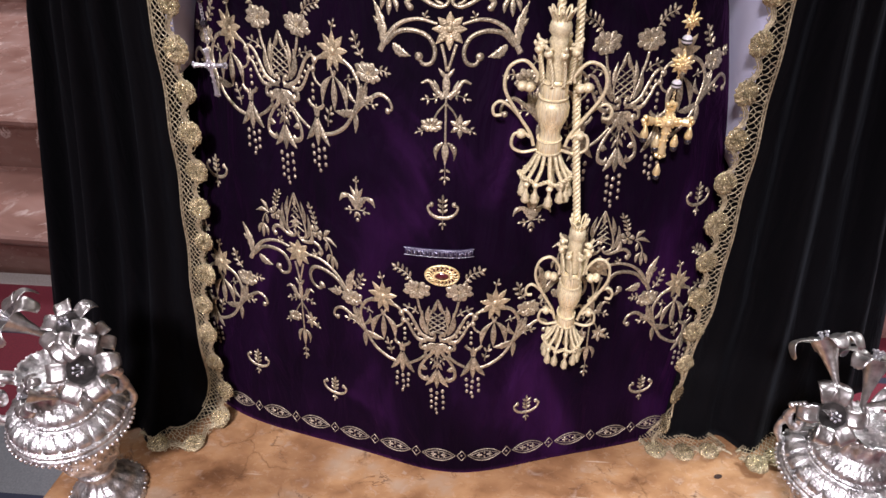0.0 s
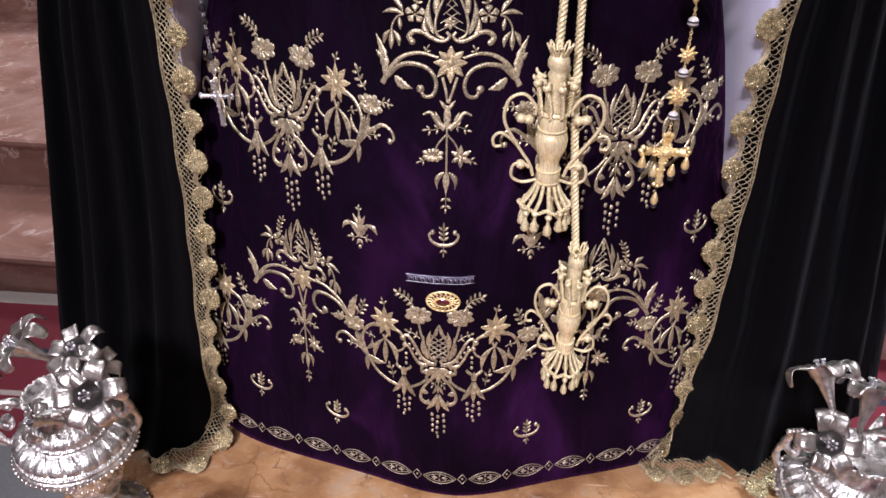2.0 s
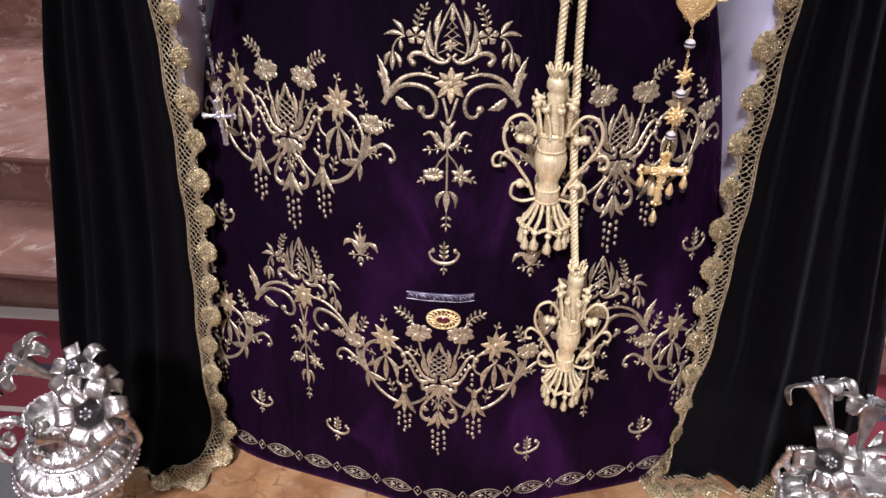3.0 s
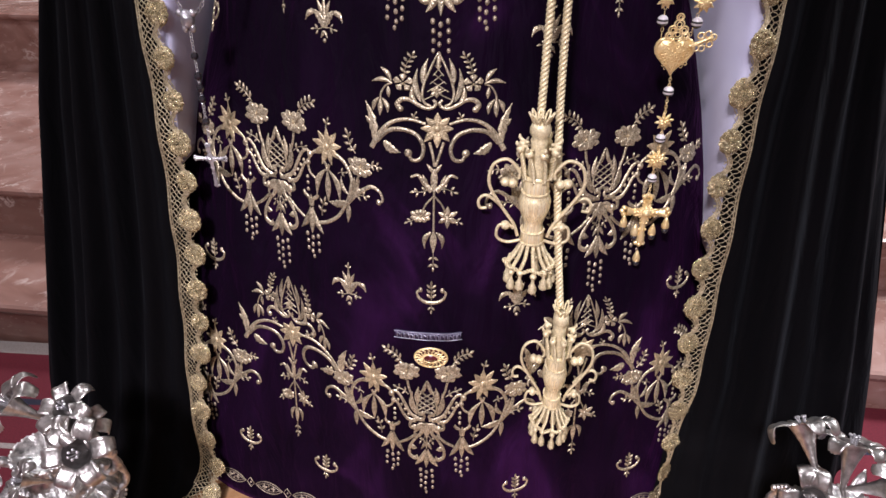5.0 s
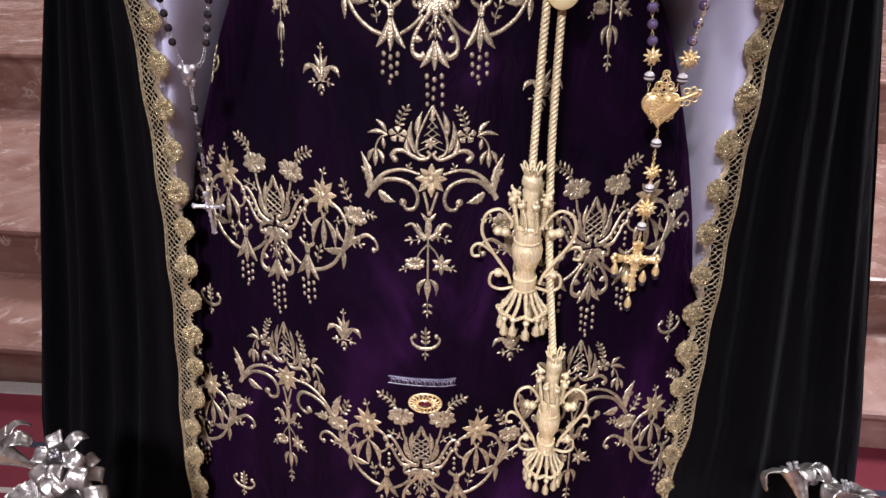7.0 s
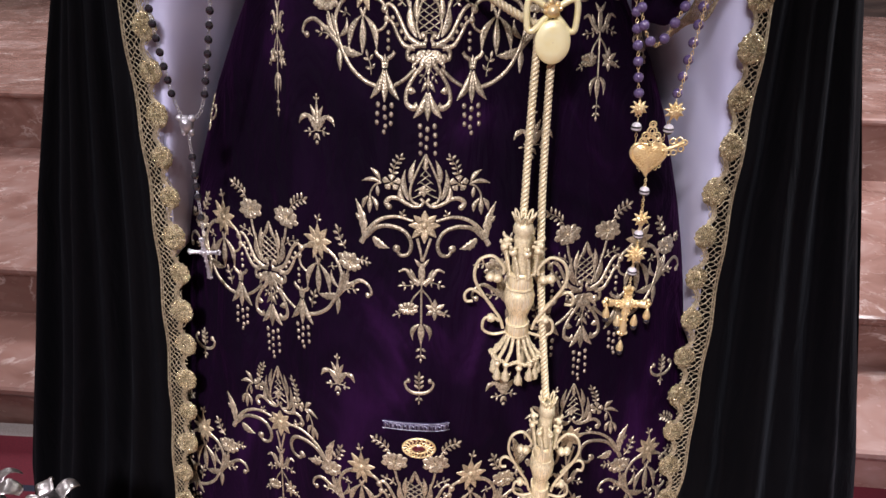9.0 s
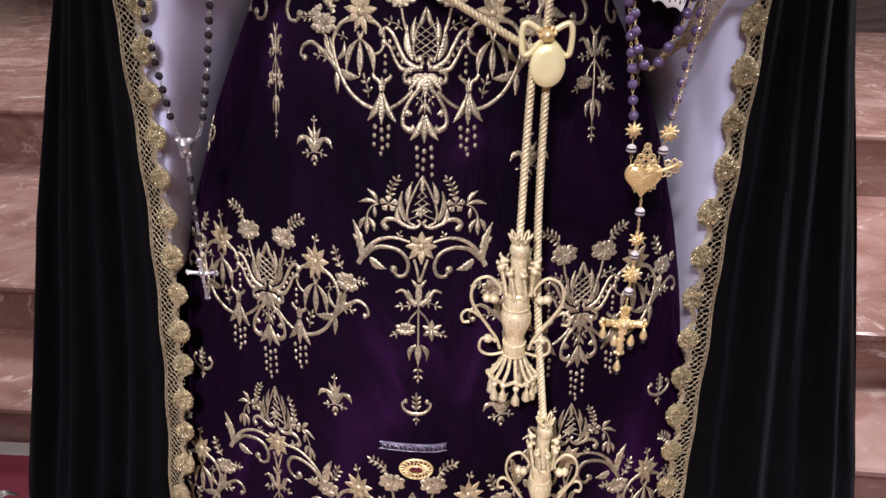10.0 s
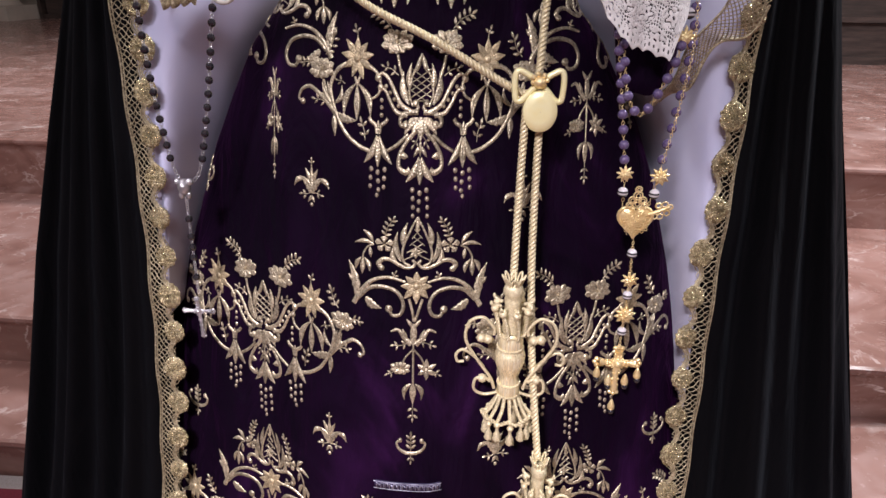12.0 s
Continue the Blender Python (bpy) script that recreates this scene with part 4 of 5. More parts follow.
def lace(outer, inner, shells, lift=0.0, n=10, first=0.4):
    """Gold bobbin lace between two lines: a heading cord, a diagonal net, a wavy trail and shell rosettes along the inner line."""
    a, b = np.array(spline(outer, n)), np.array(spline(inner, n))
    mid = (a + b) / 2
    run = np.concatenate([[0], np.cumsum(np.linalg.norm(np.diff(mid, axis=0), axis=1))])

    def pick(line, t):
        return np.array([np.interp(t, run, line[:, k]) for k in range(3)])

    def axes(t):
        d = pick(mid, min(t + 0.012, run[-1])) - pick(mid, max(0, t - 0.012))
        d /= np.linalg.norm(d) + 1e-9
        e = pick(b, t) - pick(a, t)
        w = np.linalg.norm(e)
        e = e - d * e.dot(d)
        e /= np.linalg.norm(e) + 1e-9
        nrm = np.cross(d, e)
        if nrm[1] > 0.15 or (abs(nrm[1]) <= 0.15 and nrm[2] < 0):
            nrm = -nrm
        return d, e, nrm, w

    def at(t, v, h=0.0):
        i, j = pick(a, t), pick(b, t)
        return i + (j - i) * v + axes(t)[2] * (h + lift + 0.003 * math.sin(t * 40))

    total = run[-1]
    wide = float(np.mean(np.linalg.norm(a - b, axis=1)))
    step = (total - 0.02) / shells
    net = Geo()
    cell = 0.0112
    for k in range(-int(wide / cell) - 2, int(total / cell) + 2):
        for sgn in (1, -1):
            pts = []
            for i in range(9):
                v = 0.02 + 0.92 * i / 8
                t = k * cell + (i / 8 if sgn > 0 else 1 - i / 8) * 0.92 * wide + 0.0026 * math.sin(i * 2.1 + 1.7 * k)
                if 0 <= t <= total and v < 0.86 + 0.10 * math.cos(2 * math.pi * (t - 0.01 - first * step) / step):
                    pts.append(at(t, v, 0.0006 * sgn))
            if len(pts) > 2:
                net.tube(pts, 0.0008, 4, False)
    tagged(part("lace_net", net, LACE_GOLD, cloak, "gold thread net"), kind="stuff")
    for v, r, name in ((0.0, 0.0014, "heading_cord"), (0.07, 0.0010, "heading_cord")):
        cord = Geo()
        cord.tube([at(t, v, 0.001) for t in np.linspace(0, total, max(8, int(total / 0.012)))], r, 6)
        part(name, cord, LACE_GOLD, cloak)
    trail = Geo()
    for off in (-0.010, 0.0, 0.010):
        trail.tube([at(min(total, max(0, t)), 0.70 + 0.16 * math.cos(2 * math.pi * (t - 0.01 - first * step) / step) - off * 6, 0.0015) for t in np.linspace(0, total, max(10, int(total / 0.006)))], 0.0013, 5)
    part("lace_trail", trail, LACE_GOLD, cloak)
    for s in range(shells):
        t0 = 0.01 + (s + first) * step
        shell = Geo()
        d, e, nrm, w = axes(t0)
        c = at(t0, 0.66 if w > 0.045 else 0.5)
        r = 0.0205 + 0.002 * random.uniform(-1, 1)
        lean, swell = random.uniform(-0.4, 0.4), random.uniform(0.001, 0.004)
        rows = []
        for ring in range(9):
            k = ring / 8
            row = []
            for j in range(48):
                ang = 2 * math.pi * j / 48
                fan = 1 + 0.10 * abs(math.cos(7 * ang)) * k * max(0, math.sin(ang)) + 0.05 * random.uniform(-1, 1) * k
                hgt = 0.003 + swell * math.sqrt(max(0, 1 - k * k)) * (1 + lean * math.cos(ang)) + 0.0014 * math.cos(14 * ang) * k + 0.0034 * random.uniform(-1, 1)
                row.append(c + d * r * k * fan * (1.12 - 0.2 * max(0, -math.sin(ang))) * math.cos(ang) + e * r * k * fan * math.sin(ang) + nrm * (hgt if k < 1 else 0.0))
            rows.append(row)
        shell.grid(rows, close_v=True)
        part("lace_rosette", shell, SPARKLE, cloak, "padded gold lace rosette" if s == 0 else "")


FALL = (1.46, 1.36, 1.25, 1.10, 0.95, 0.80, 0.65, 0.50, 0.36, 0.24, 0.14)
lace([(edge_x(-1, z), edge_y(z), z) for z in FALL] + [(-0.512, 0.932, 0.06), (-0.535, 0.912, 0.015), (-0.553, 0.880, 0.008), (-0.590, 0.868, 0.008), (-0.645, 0.885, 0.010)],
     [(-table(z, *IN_L), edge_y(z) - 0.006, z) for z in FALL] + [(-0.450, 0.915, 0.045), (-0.462, 0.885, 0.010), (-0.490, 0.828, 0.006), (-0.552, 0.792, 0.006), (-0.645, 0.832, 0.006)], 23, 0.004)
lace([(edge_x(1, z), edge_y(z), z) for z in FALL] + [(0.468, 0.935, 0.07), (0.440, 0.93, 0.02)],
     [(table(z, *IN_R), edge_y(z) - 0.008, z) for z in FALL] + [(0.466, 0.905, 0.06), (0.452, 0.900, 0.012)], 19, 0.004)
lace([(0.425, 0.954, 0.010), (0.459, 0.943, 0.008), (0.507, 0.940, 0.008), (0.560, 0.950, 0.010), (0.593, 0.912, 0.012)],
     [(0.410, 0.885, 0.006), (0.468, 0.862, 0.006), (0.52, 0.874, 0.006), (0.565, 0.878, 0.006), (0.606, 0.889, 0.008)], 3, 0.003)
lace([(0.611, 0.900, 0.012), (0.65, 0.93, 0.010), (0.70, 0.965, 0.010), (0.78, 0.96, 0.010)],
     [(0.618, 0.872, 0.006), (0.655, 0.846, 0.006), (0.71, 0.868, 0.006), (0.79, 0.88, 0.006)], 3, 0.003)


# ---- twisted cords, bow with medallion, tassels ----
def twisted(gg, pts, radius, pitch=0.03, strands=3):
    """A laid rope: strands that wind round the line."""
    line = [Vector(p) for p in spline(pts, 24)]
    run = 0.0
    rails = [[] for _ in range(strands)]
    side = None
    for i, p in enumerate(line):
        d = (line[min(i + 1, len(line) - 1)] - line[max(i - 1, 0)]).normalized()
        side = d.orthogonal().normalized() if side is None else (side - d * side.dot(d)).normalized()
        up = d.cross(side)
        if i:
            run += (p - line[i - 1]).length
        for k in range(strands):
            a = 2 * math.pi * (run / pitch + k / strands)
            rails[k].append(p + radius * 0.60 * (side * math.cos(a) + up * math.sin(a)))
    for r in rails:
        gg.tube(r, radius * 0.50, 6)


girdle = thing("girdle_cord", (0.19, 1.0, 1.16), "twisted cream and gold girdle cord knotted at a gold bow", "cord")
for pts, name in (([(-0.17, 1.075, 1.36), (-0.08, 1.055, 1.287), (0.03, 1.035, 1.235), (0.15, 1.022, 1.168), (0.18, 1.015, 1.160)], "diagonal_cord"),
                  ([(0.215, 1.10, 1.42), (0.199, 1.06, 1.29), (0.192, 1.025, 1.20), (0.186, 1.012, 1.165)], "upper_cord"),
                  ([(0.174, 1.012, 1.16), (0.169, 0.985, 1.03), (0.165, 0.950, 0.88)], "hanging_cord"),
                  ([(0.196, 1.015, 1.16), (0.194, 0.995, 1.03), (0.194, 0.965, 0.89), (0.202, 0.935, 0.74), (0.219, 0.895, 0.57)], "hanging_cord")):
    g = Geo()
    dense = [tuple(p) for p in spline(pts, 5)]
    twisted(g, dense, 0.0060, 0.022)
    part(name, g, ROPE, girdle)
bow = thing("gold_bow_medallion", (0.190, 0.995, 1.170), "gold ribbon bow brooch with a plain oval gold medallion", "brooch")
g = Geo()
for f in (-1, 1):
    loop = [(0, 0.002), (0.016, 0.014), (0.036, 0.024), (0.043, 0.014), (0.043, -0.012), (0.040, -0.030), (0.030, -0.030), (0.016, -0.014), (0.002, 0.0)]
    line = spline([(0.190 + f * u, 0.994, 1.178 + v) for u, v in loop], 5)
    rows = []
    for i, p in enumerate(line):
        d = line[min(i + 1, len(line) - 1)] - line[max(i - 1, 0)]
        sd = np.array((-d[2], 0, d[0])) / (math.hypot(d[0], d[2]) + 1e-9)
        rows.append([tuple(p + sd * 0.0058 * o + np.array((0, -e, 0))) for o, e in ((-1, 0), (-0.6, 0.004), (0.6, 0.004), (1, 0), (0, -0.003))])
    g.grid(rows, close_v=True)
part("ribbon_bow", g, PALE_GOLD, bow)
g = Geo()
g.ball((0.190, 0.990, 1.182), 0.012, 10, 7)
for k in range(7):
    a = 2 * math.pi * k / 7
    g.ball((0.190 + 0.013 * math.cos(a), 0.989, 1.186 + 0.011 * math.sin(a)), 0.005, 7, 5)
part("rosette_knot", g, GOLD, bow)
g = Geo()
rows = [[(0.194 + 0.031 * k * math.cos(a), 0.990 - e, 1.128 + 0.039 * k * math.sin(a)) for a in np.linspace(0, 2 * math.pi, 40, endpoint=False)] for k, e in ((1, -0.004), (1.0, 0.001), (0.96, 0.003), (0.5, 0.0035), (0.02, 0.0037))]
g.grid(rows, close_v=True)
part("medallion", g, PALE_GOLD, bow, "smooth oval pale gold medallion")
bow.matrix_basis = pose(0.190, 0.995, 1.172) @ Matrix.Diagonal((0.83, 1.0, 0.80, 1))


def tassel(at, wide):
    """A passementerie tassel: crown, collar, waisted body, side scrolls, roped skirt with knobs. 0.33 m tall, from its top."""
    x, y, z = at
    t = thing("tassel", at, "cream and gold thread tassel with scrolled cord loops on the tunic", "tassel", "girdle tassels")
    gg = Geo()
    gg.lathe((x, y, z), [(0.006, 0.002), (0.013, -0.002), (0.0165, -0.012), (0.0165, -0.022), (0.012, -0.029), (0.014, -0.034), (0.013, -0.045), (0.016, -0.10)], 20, lambda i, a, r, h: 0.05 * math.cos(10 * a))
    part("crown", gg, ROPE, t)
    for k in range(8):
        a = 2 * math.pi * k / 8
        gg = Geo()
        gg.tube(spline([(x + r * math.cos(a + o), y + r * math.sin(a + o), z + h) for r, h, o in ((0.012, -0.004, -0.25), (0.017, 0.008, -0.2), (0.020, 0.015, 0), (0.017, 0.008, 0.2), (0.012, -0.004, 0.25))], 4), 0.0019, 5)
        part("crown_petal", gg, ROPE, t)
    for k in range(8):
        a = 2 * math.pi * k / 8 + 0.2
        gg = Geo()
        gg.ball((x + 0.031 * math.cos(a), y + 0.031 * math.sin(a), z - 0.050), 0.0072, 8, 6)
        gg.tube(spline([(x + r * math.cos(a), y + r * math.sin(a), z + h) for r, h in ((0.020, -0.046), (0.032, -0.044), (0.037, -0.040), (0.038, -0.034))], 4), [0.0032] * 10 + [0.0026, 0.002, 0.001], 6)
        twisted(gg, [(x + 0.030 * math.cos(a), y + 0.030 * math.sin(a), z - 0.055), (x + 0.026 * math.cos(a + 0.2), y + 0.026 * math.sin(a + 0.2), z - 0.080), (x + 0.023 * math.cos(a + 0.3), y + 0.023 * math.sin(a + 0.3), z - 0.108)], 0.0036, 0.02)
        part("collar_cord", gg, ROPE, t)
    gg = Geo()
    gg.lathe((x, y, z), [(0.018, -0.100), (0.022, -0.106), (0.0225, -0.130), (0.021, -0.136), (0.025, -0.142), (0.0275, -0.152), (0.0265, -0.166), (0.021, -0.184), (0.017, -0.196), (0.0175, -0.208), (0.020, -0.216), (0.021, -0.232), (0.019, -0.240)], 36, lambda i, a, r, h: 0.010 * math.cos(14 * a))
    part("body", gg, FLOSS, t)
    for h, r in ((-0.104, 0.0225), (-0.133, 0.0225), (-0.213, 0.0195), (-0.236, 0.0205)):
        gg = Geo()
        twisted(gg, [(x + r * math.cos(a), y + r * math.sin(a), z + h) for a in np.linspace(0, 2 * math.pi, 13)], 0.0022, 0.008, 2)
        part("band", gg, ROPE, t)
    for f in (-1, 1):
        gg = Geo()
        gg.tube(spline([(x + f * u, y - 0.006 + d, z + v) for u, v, d in ((0.026, -0.225, 0), (0.034, -0.200, 0), (0.056, -0.165, 0), (0.079, -0.120, 0), (0.074, -0.082, 0), (0.050, -0.070, 0), (0.030, -0.092, 0), (0.030, -0.106, 0))], 5), 0.0030, 7)
        gg.tube(spline([(x + f * u, y + 0.004, z + v) for u, v in ((0.046, -0.185), (0.064, -0.162), (0.084, -0.148), (0.096, -0.158), (0.094, -0.174), (0.082, -0.174))], 5), 0.0029, 7)
        gg.tube(spline([(x + f * u, y - 0.008, z + v) for u, v in ((0.020, -0.232), (0.044, -0.238), (0.062, -0.228), (0.060, -0.204), (0.044, -0.200), (0.034, -0.208))], 5), 0.0029, 7)
        part("scroll_loop", gg, ROPE, t)
        for u, v in ((0.040, -0.116), (0.052, -0.114), (0.048, -0.203)):
            gg = Geo()
            gg.lathe((x + f * u, y - 0.006, z + v), [(0.0085 * math.sin(math.pi * i / 8) + 1e-4, -0.0085 * math.cos(math.pi * i / 8)) for i in range(9)], 16, lambda i, a, r, h: 0.22 * math.cos(6 * a) * math.cos(500 * h))
            part("scroll_knob", gg, ROPE, t)
    for k in range(12):
        a = 2 * math.pi * k / 12 + 0.13
        gg = Geo()
        r1 = 0.043 + 0.004 * math.sin(5 * k)
        h1 = -0.288 + 0.003 * math.sin(3.3 * k)
        twisted(gg, [(x + 0.017 * math.cos(a), y + 0.017 * math.sin(a), z - 0.238), (x + 0.027 * math.cos(a), y + 0.024 * math.sin(a), z - 0.265), (x + r1 * math.cos(a), y + 0.03 * math.sin(a), z + h1)], 0.0034, 0.014)
        fringe = part("fringe_cord", gg, ROPE, t)
        gg = Geo()
        cx, cy = x + r1 * math.cos(a), y + 0.03 * math.sin(a)
        ribs = lambda i, b, r, h: 0.14 * math.cos(6 * b + 260 * h)
        gg.lathe((cx, cy, z + h1 - 0.008), [(0.0056 * math.sin(math.pi * i / 8) + 1e-4, -0.0060 * math.cos(math.pi * i / 8)) for i in range(9)], 18, ribs)
        gg.lathe((cx, cy, z + h1 - 0.013), [(0.0026, 0), (0.0026, -0.006), (0.0036, -0.012), (0.0068, -0.018), (0.0060, -0.022), (0.0078, -0.027), (0.0060, -0.032), (0.002, -0.034)], 18, ribs)
        part("fringe_knob", gg, ROPE, fringe)
    gg = Geo()
    twisted(gg, [(x + (0.043 + 0.004 * math.cos(8 * a)) * math.cos(a), y + 0.031 * math.sin(a), z - 0.288 + 0.004 * math.cos(8 * a)) for a in np.linspace(0, 2 * math.pi, 33)], 0.0036, 0.012, 2)
    part("scalloped_ring", gg, ROPE, t)
    t.matrix_basis = pose(*at) @ Matrix.Diagonal((wide, 1.0, 0.86, 1))
    return t


tassel((0.165, 0.930, 0.882), 0.92)
tassel((0.221, 0.880, 0.572), 0.76)


# ---- rosaries ----
def bead_mesh(name, r, mat, n=8, m=6):
    gg = Geo()
    gg.ball((0, 0, 0), r, n, m)
    return mesh_of(name, gg, mat, n > 9)


def put(me, at, parent, name="bead", turn=(0, 0, 0)):
    ob = new(name, me)
    ob.parent = parent
    ob.matrix_parent_inverse = parent.matrix_basis.inverted()
    ob.matrix_basis = pose(*at, *turn)
    return ob


def along(pts, n):
    line = np.array(spline(pts, 12))
    run = np.concatenate([[0], np.cumsum(np.linalg.norm(np.diff(line, axis=0), axis=1))])
    return [tuple(np.interp(t, run, line[:, k]) for k in range(3)) for t in np.linspace(0, run[-1], n)]


def links(pts, n, mat, parent):
    """A fine chain: small rings end to end."""
    gg = Geo()
    for i, p in enumerate(along(pts, n)):
        ring = [(p[0] + 0.0022 * math.cos(a) * (1 if i % 2 else 0.3), p[1] + 0.0022 * math.cos(a) * (0.3 if i % 2 else 1), p[2] + 0.0034 * math.sin(a)) for a in np.linspace(0, 2 * math.pi, 8)]
        gg.tube(ring, 0.0006, 4, False)
    part("chain", gg, mat, parent)


ros = thing("jet_rosary", (-0.375, 1.0, 1.0), "black faceted bead rosary with silver chain and crucifix", "rosary")
jet = bead_mesh("bead", 0.0064, JET, 8, 6)
jet.polygons.foreach_set("use_smooth", [False] * len(jet.polygons))
left = [(-0.425, 1.03, 1.36), (-0.411, 1.005, 1.253), (-0.404, 1.0, 1.15), (-0.393, 0.999, 1.05)]
right = [(-0.292, 1.03, 1.36), (-0.301, 1.005, 1.254), (-0.318, 1.0, 1.15), (-0.340, 0.999, 1.05)]
for line in (left, right):
    for p in along(line, 16):
        put(jet, p, ros)
    links(line, 70, SILVER_FINE, ros)
links([left[-1], (-0.386, 0.998, 1.025), (-0.375, 0.997, 1.004)], 12, SILVER_FINE, ros)
links([right[-1], (-0.352, 0.998, 1.020), (-0.375, 0.997, 1.004)], 12, SILVER_FINE, ros)
stem = [(-0.375, 0.997, 1.0), (-0.377, 0.998, 0.92), (-0.380, 1.0, 0.81)]
links(stem, 44, SILVER_FINE, ros)
for t in (0.28, 0.45, 0.55, 0.65, 0.85):
    put(jet, along(stem, 101)[int(100 * t)], ros)
g = Geo()
g.ball((-0.375, 0.995, 1.003), 0.011, 10, 7, 1.3)
for f in (-1, 1):
    g.ball((-0.375 + f * 0.010, 0.995, 1.012), 0.006, 8, 6)
    g.ball((-0.375 + f * 0.006, 0.995, 0.990), 0.005, 8, 6, 1.5)
part("centre_medal", g, SILVER_FINE, ros)


def crucifix(x, y, z, wide, up, down, r, mat, parent, tilt=0.0):
    """A worked cross with flared, lobed ends; (x, y, z) is where the arms meet."""
    gg = Geo()
    for dx, dz in ((-wide, 0), (wide, 0), (0, up), (0, -down)):
        end = (x + dx + tilt * dz, y, z + dz)
        gg.tube(spline([(x, y, z), (x + 0.5 * (dx + tilt * dz), y, z + 0.5 * dz), end], 4), [r, r, r * 0.9, r * 0.8, r * 0.85, r * 0.9, r, r * 1.2, r * 1.35], 8)
        for k in range(3):
            a = math.atan2(dz, dx) + (k - 1) * 0.9
            gg.ball((end[0] + r * 1.2 * math.cos(a), y, end[2] + r * 1.2 * math.sin(a)), r * 0.75, 7, 5)
        for k in range(3):
            q = 0.36 + 0.22 * k
            for o in (-1, 1):
                gg.ball((x + q * (dx + tilt * dz) + o * r * 0.85 * (dz != 0), y - r * 0.3, z + q * dz + o * r * 0.85 * (dx != 0)), r * 0.38, 6, 5)
            gg.ball((x + q * (dx + tilt * dz), y - r * 0.75, z + q * dz), r * 0.36, 6, 5)
    cross = part("cross", gg, mat, parent)
    gg = Geo()
    for k in range(16):
        a = 2 * math.pi * k / 16
        gg.tube([(x + r * 0.8 * math.cos(a), y - r * 0.6, z + r * 0.8 * math.sin(a)), (x + r * (2.8 if k % 2 else 2.2) * math.cos(a), y - r * 0.4, z + r * (2.8 if k % 2 else 2.2) * math.sin(a))], [r * 0.42, r * 0.3], 5)
    gg.ball((x, y - r * 0.8, z), r * 1.1, 8, 6)
    part("rays", gg, mat, cross)
    return cross


crucifix(-0.384, 1.0, 0.772, 0.024, 0.022, 0.048, 0.0034, SILVER_FINE, ros, -0.05)

amethyst = thing("amethyst_rosary", (0.36, 1.0, 1.0), "purple bead rosary with gold flowers, filigree heart and gold cross", "rosary")
viol = bead_mesh("bead", 0.0078, AMETHYST, 10, 7)
band = bead_mesh("bead", 0.0085, BANDED, 10, 7)
dark_drop = bead_mesh("bead", 0.0058, JET, 10, 7)
strand_a = [(0.292, 1.03, 1.34), (0.302, 1.01, 1.243), (0.318, 1.005, 1.14), (0.329, 1.002, 1.065)]
strand_b = [(0.400, 1.02, 1.36), (0.408, 1.0, 1.252), (0.399, 1.0, 1.14), (0.388, 1.0, 1.065)]
strand_c = [(0.310, 1.01, 1.235), (0.322, 1.0, 1.165), (0.345, 0.998, 1.136), (0.372, 0.998, 1.180), (0.386, 1.0, 1.215), (0.392, 1.006, 1.235)]
for line, n in ((strand_a, 13), (strand_b, 13), (strand_c, 10)):
    for i, p in enumerate(along(line, n)):
        put(viol, (p[0], p[1] + (0.008 if line is strand_b else 0), p[2]), amethyst)
    links(line, 60, GOLD, amethyst)


def gold_flower(at, r, parent, n=9):
    gg = Geo()
    x, y, z = at
    for k in range(n):
        a = 2 * math.pi * k / n + 0.2
        for layer, (rr, yy) in enumerate(((1.0, 0.0), (0.66, -0.004))):
            b = a + 0.3 * layer
            gg.tube([(x + rr * r * q * math.cos(b), y + yy - 0.002 * (1 - q), z + rr * r * q * math.sin(b)) for q in (0.1, 0.4, 0.75, 1.0)], [r * 0.10, r * 0.17, r * 0.16, r * 0.02], 6)
    gg.ball((x, y - 0.006, z), r * 0.24, 8, 6)
    part("gold_flower", gg, GOLD, parent)


gold_flower((0.332, 1.0, 1.043), 0.014, amethyst)
gold_flower((0.386, 1.0, 1.040), 0.016, amethyst)
for p in ((0.332, 1.0, 1.013), (0.381, 1.0, 1.011)):
    put(band, p, amethyst)
gold_flower((0.397, 1.010, 1.246), 0.017, amethyst)
put(band, (0.399, 1.012, 1.279), amethyst)
links([(0.332, 1.0, 1.055), (0.334, 1.0, 0.985)], 10, GOLD, amethyst)
links([(0.386, 1.0, 1.055), (0.375, 1.0, 0.995)], 10, GOLD, amethyst)
# filigree heart
heart = Geo()
hx, hy, hz = 0.356, 1.0, 0.967
outline = []
for a in np.linspace(0, 2 * math.pi, 33):
    outline.append((hx + 0.0017 * 16 * math.sin(a) ** 3, hy, hz + 0.0018 * (13 * math.cos(a) - 5 * math.cos(2 * a) - 2 * math.cos(3 * a) - math.cos(4 * a))))
heart.tube(outline, 0.0028, 6, False)
heart.grid([[(hx + (p[0] - hx) * k, hy - 0.007 * (1 - k * k), hz + (p[2] - hz) * k) for p in outline] for k in (0.02, 0.35, 0.7, 1.0)])
body = part("filigree_heart", heart, GOLD, amethyst, "gold filigree heart pendant")
g = Geo()
for k in range(64):
    a = 2.399 * k
    r = 0.0027 * math.sqrt(k)
    c = (hx + r * math.cos(a), hz - 0.002 + r * math.sin(a))
    g.tube([(c[0] + 0.0023 * math.cos(b + k), hy - 0.0095 + 0.16 * r, c[1] + 0.0023 * math.sin(b + k)) for b in np.linspace(0, 5.2, 8)], 0.0006, 5)
part("scrollwork", g, GOLD, body)
g = Geo()
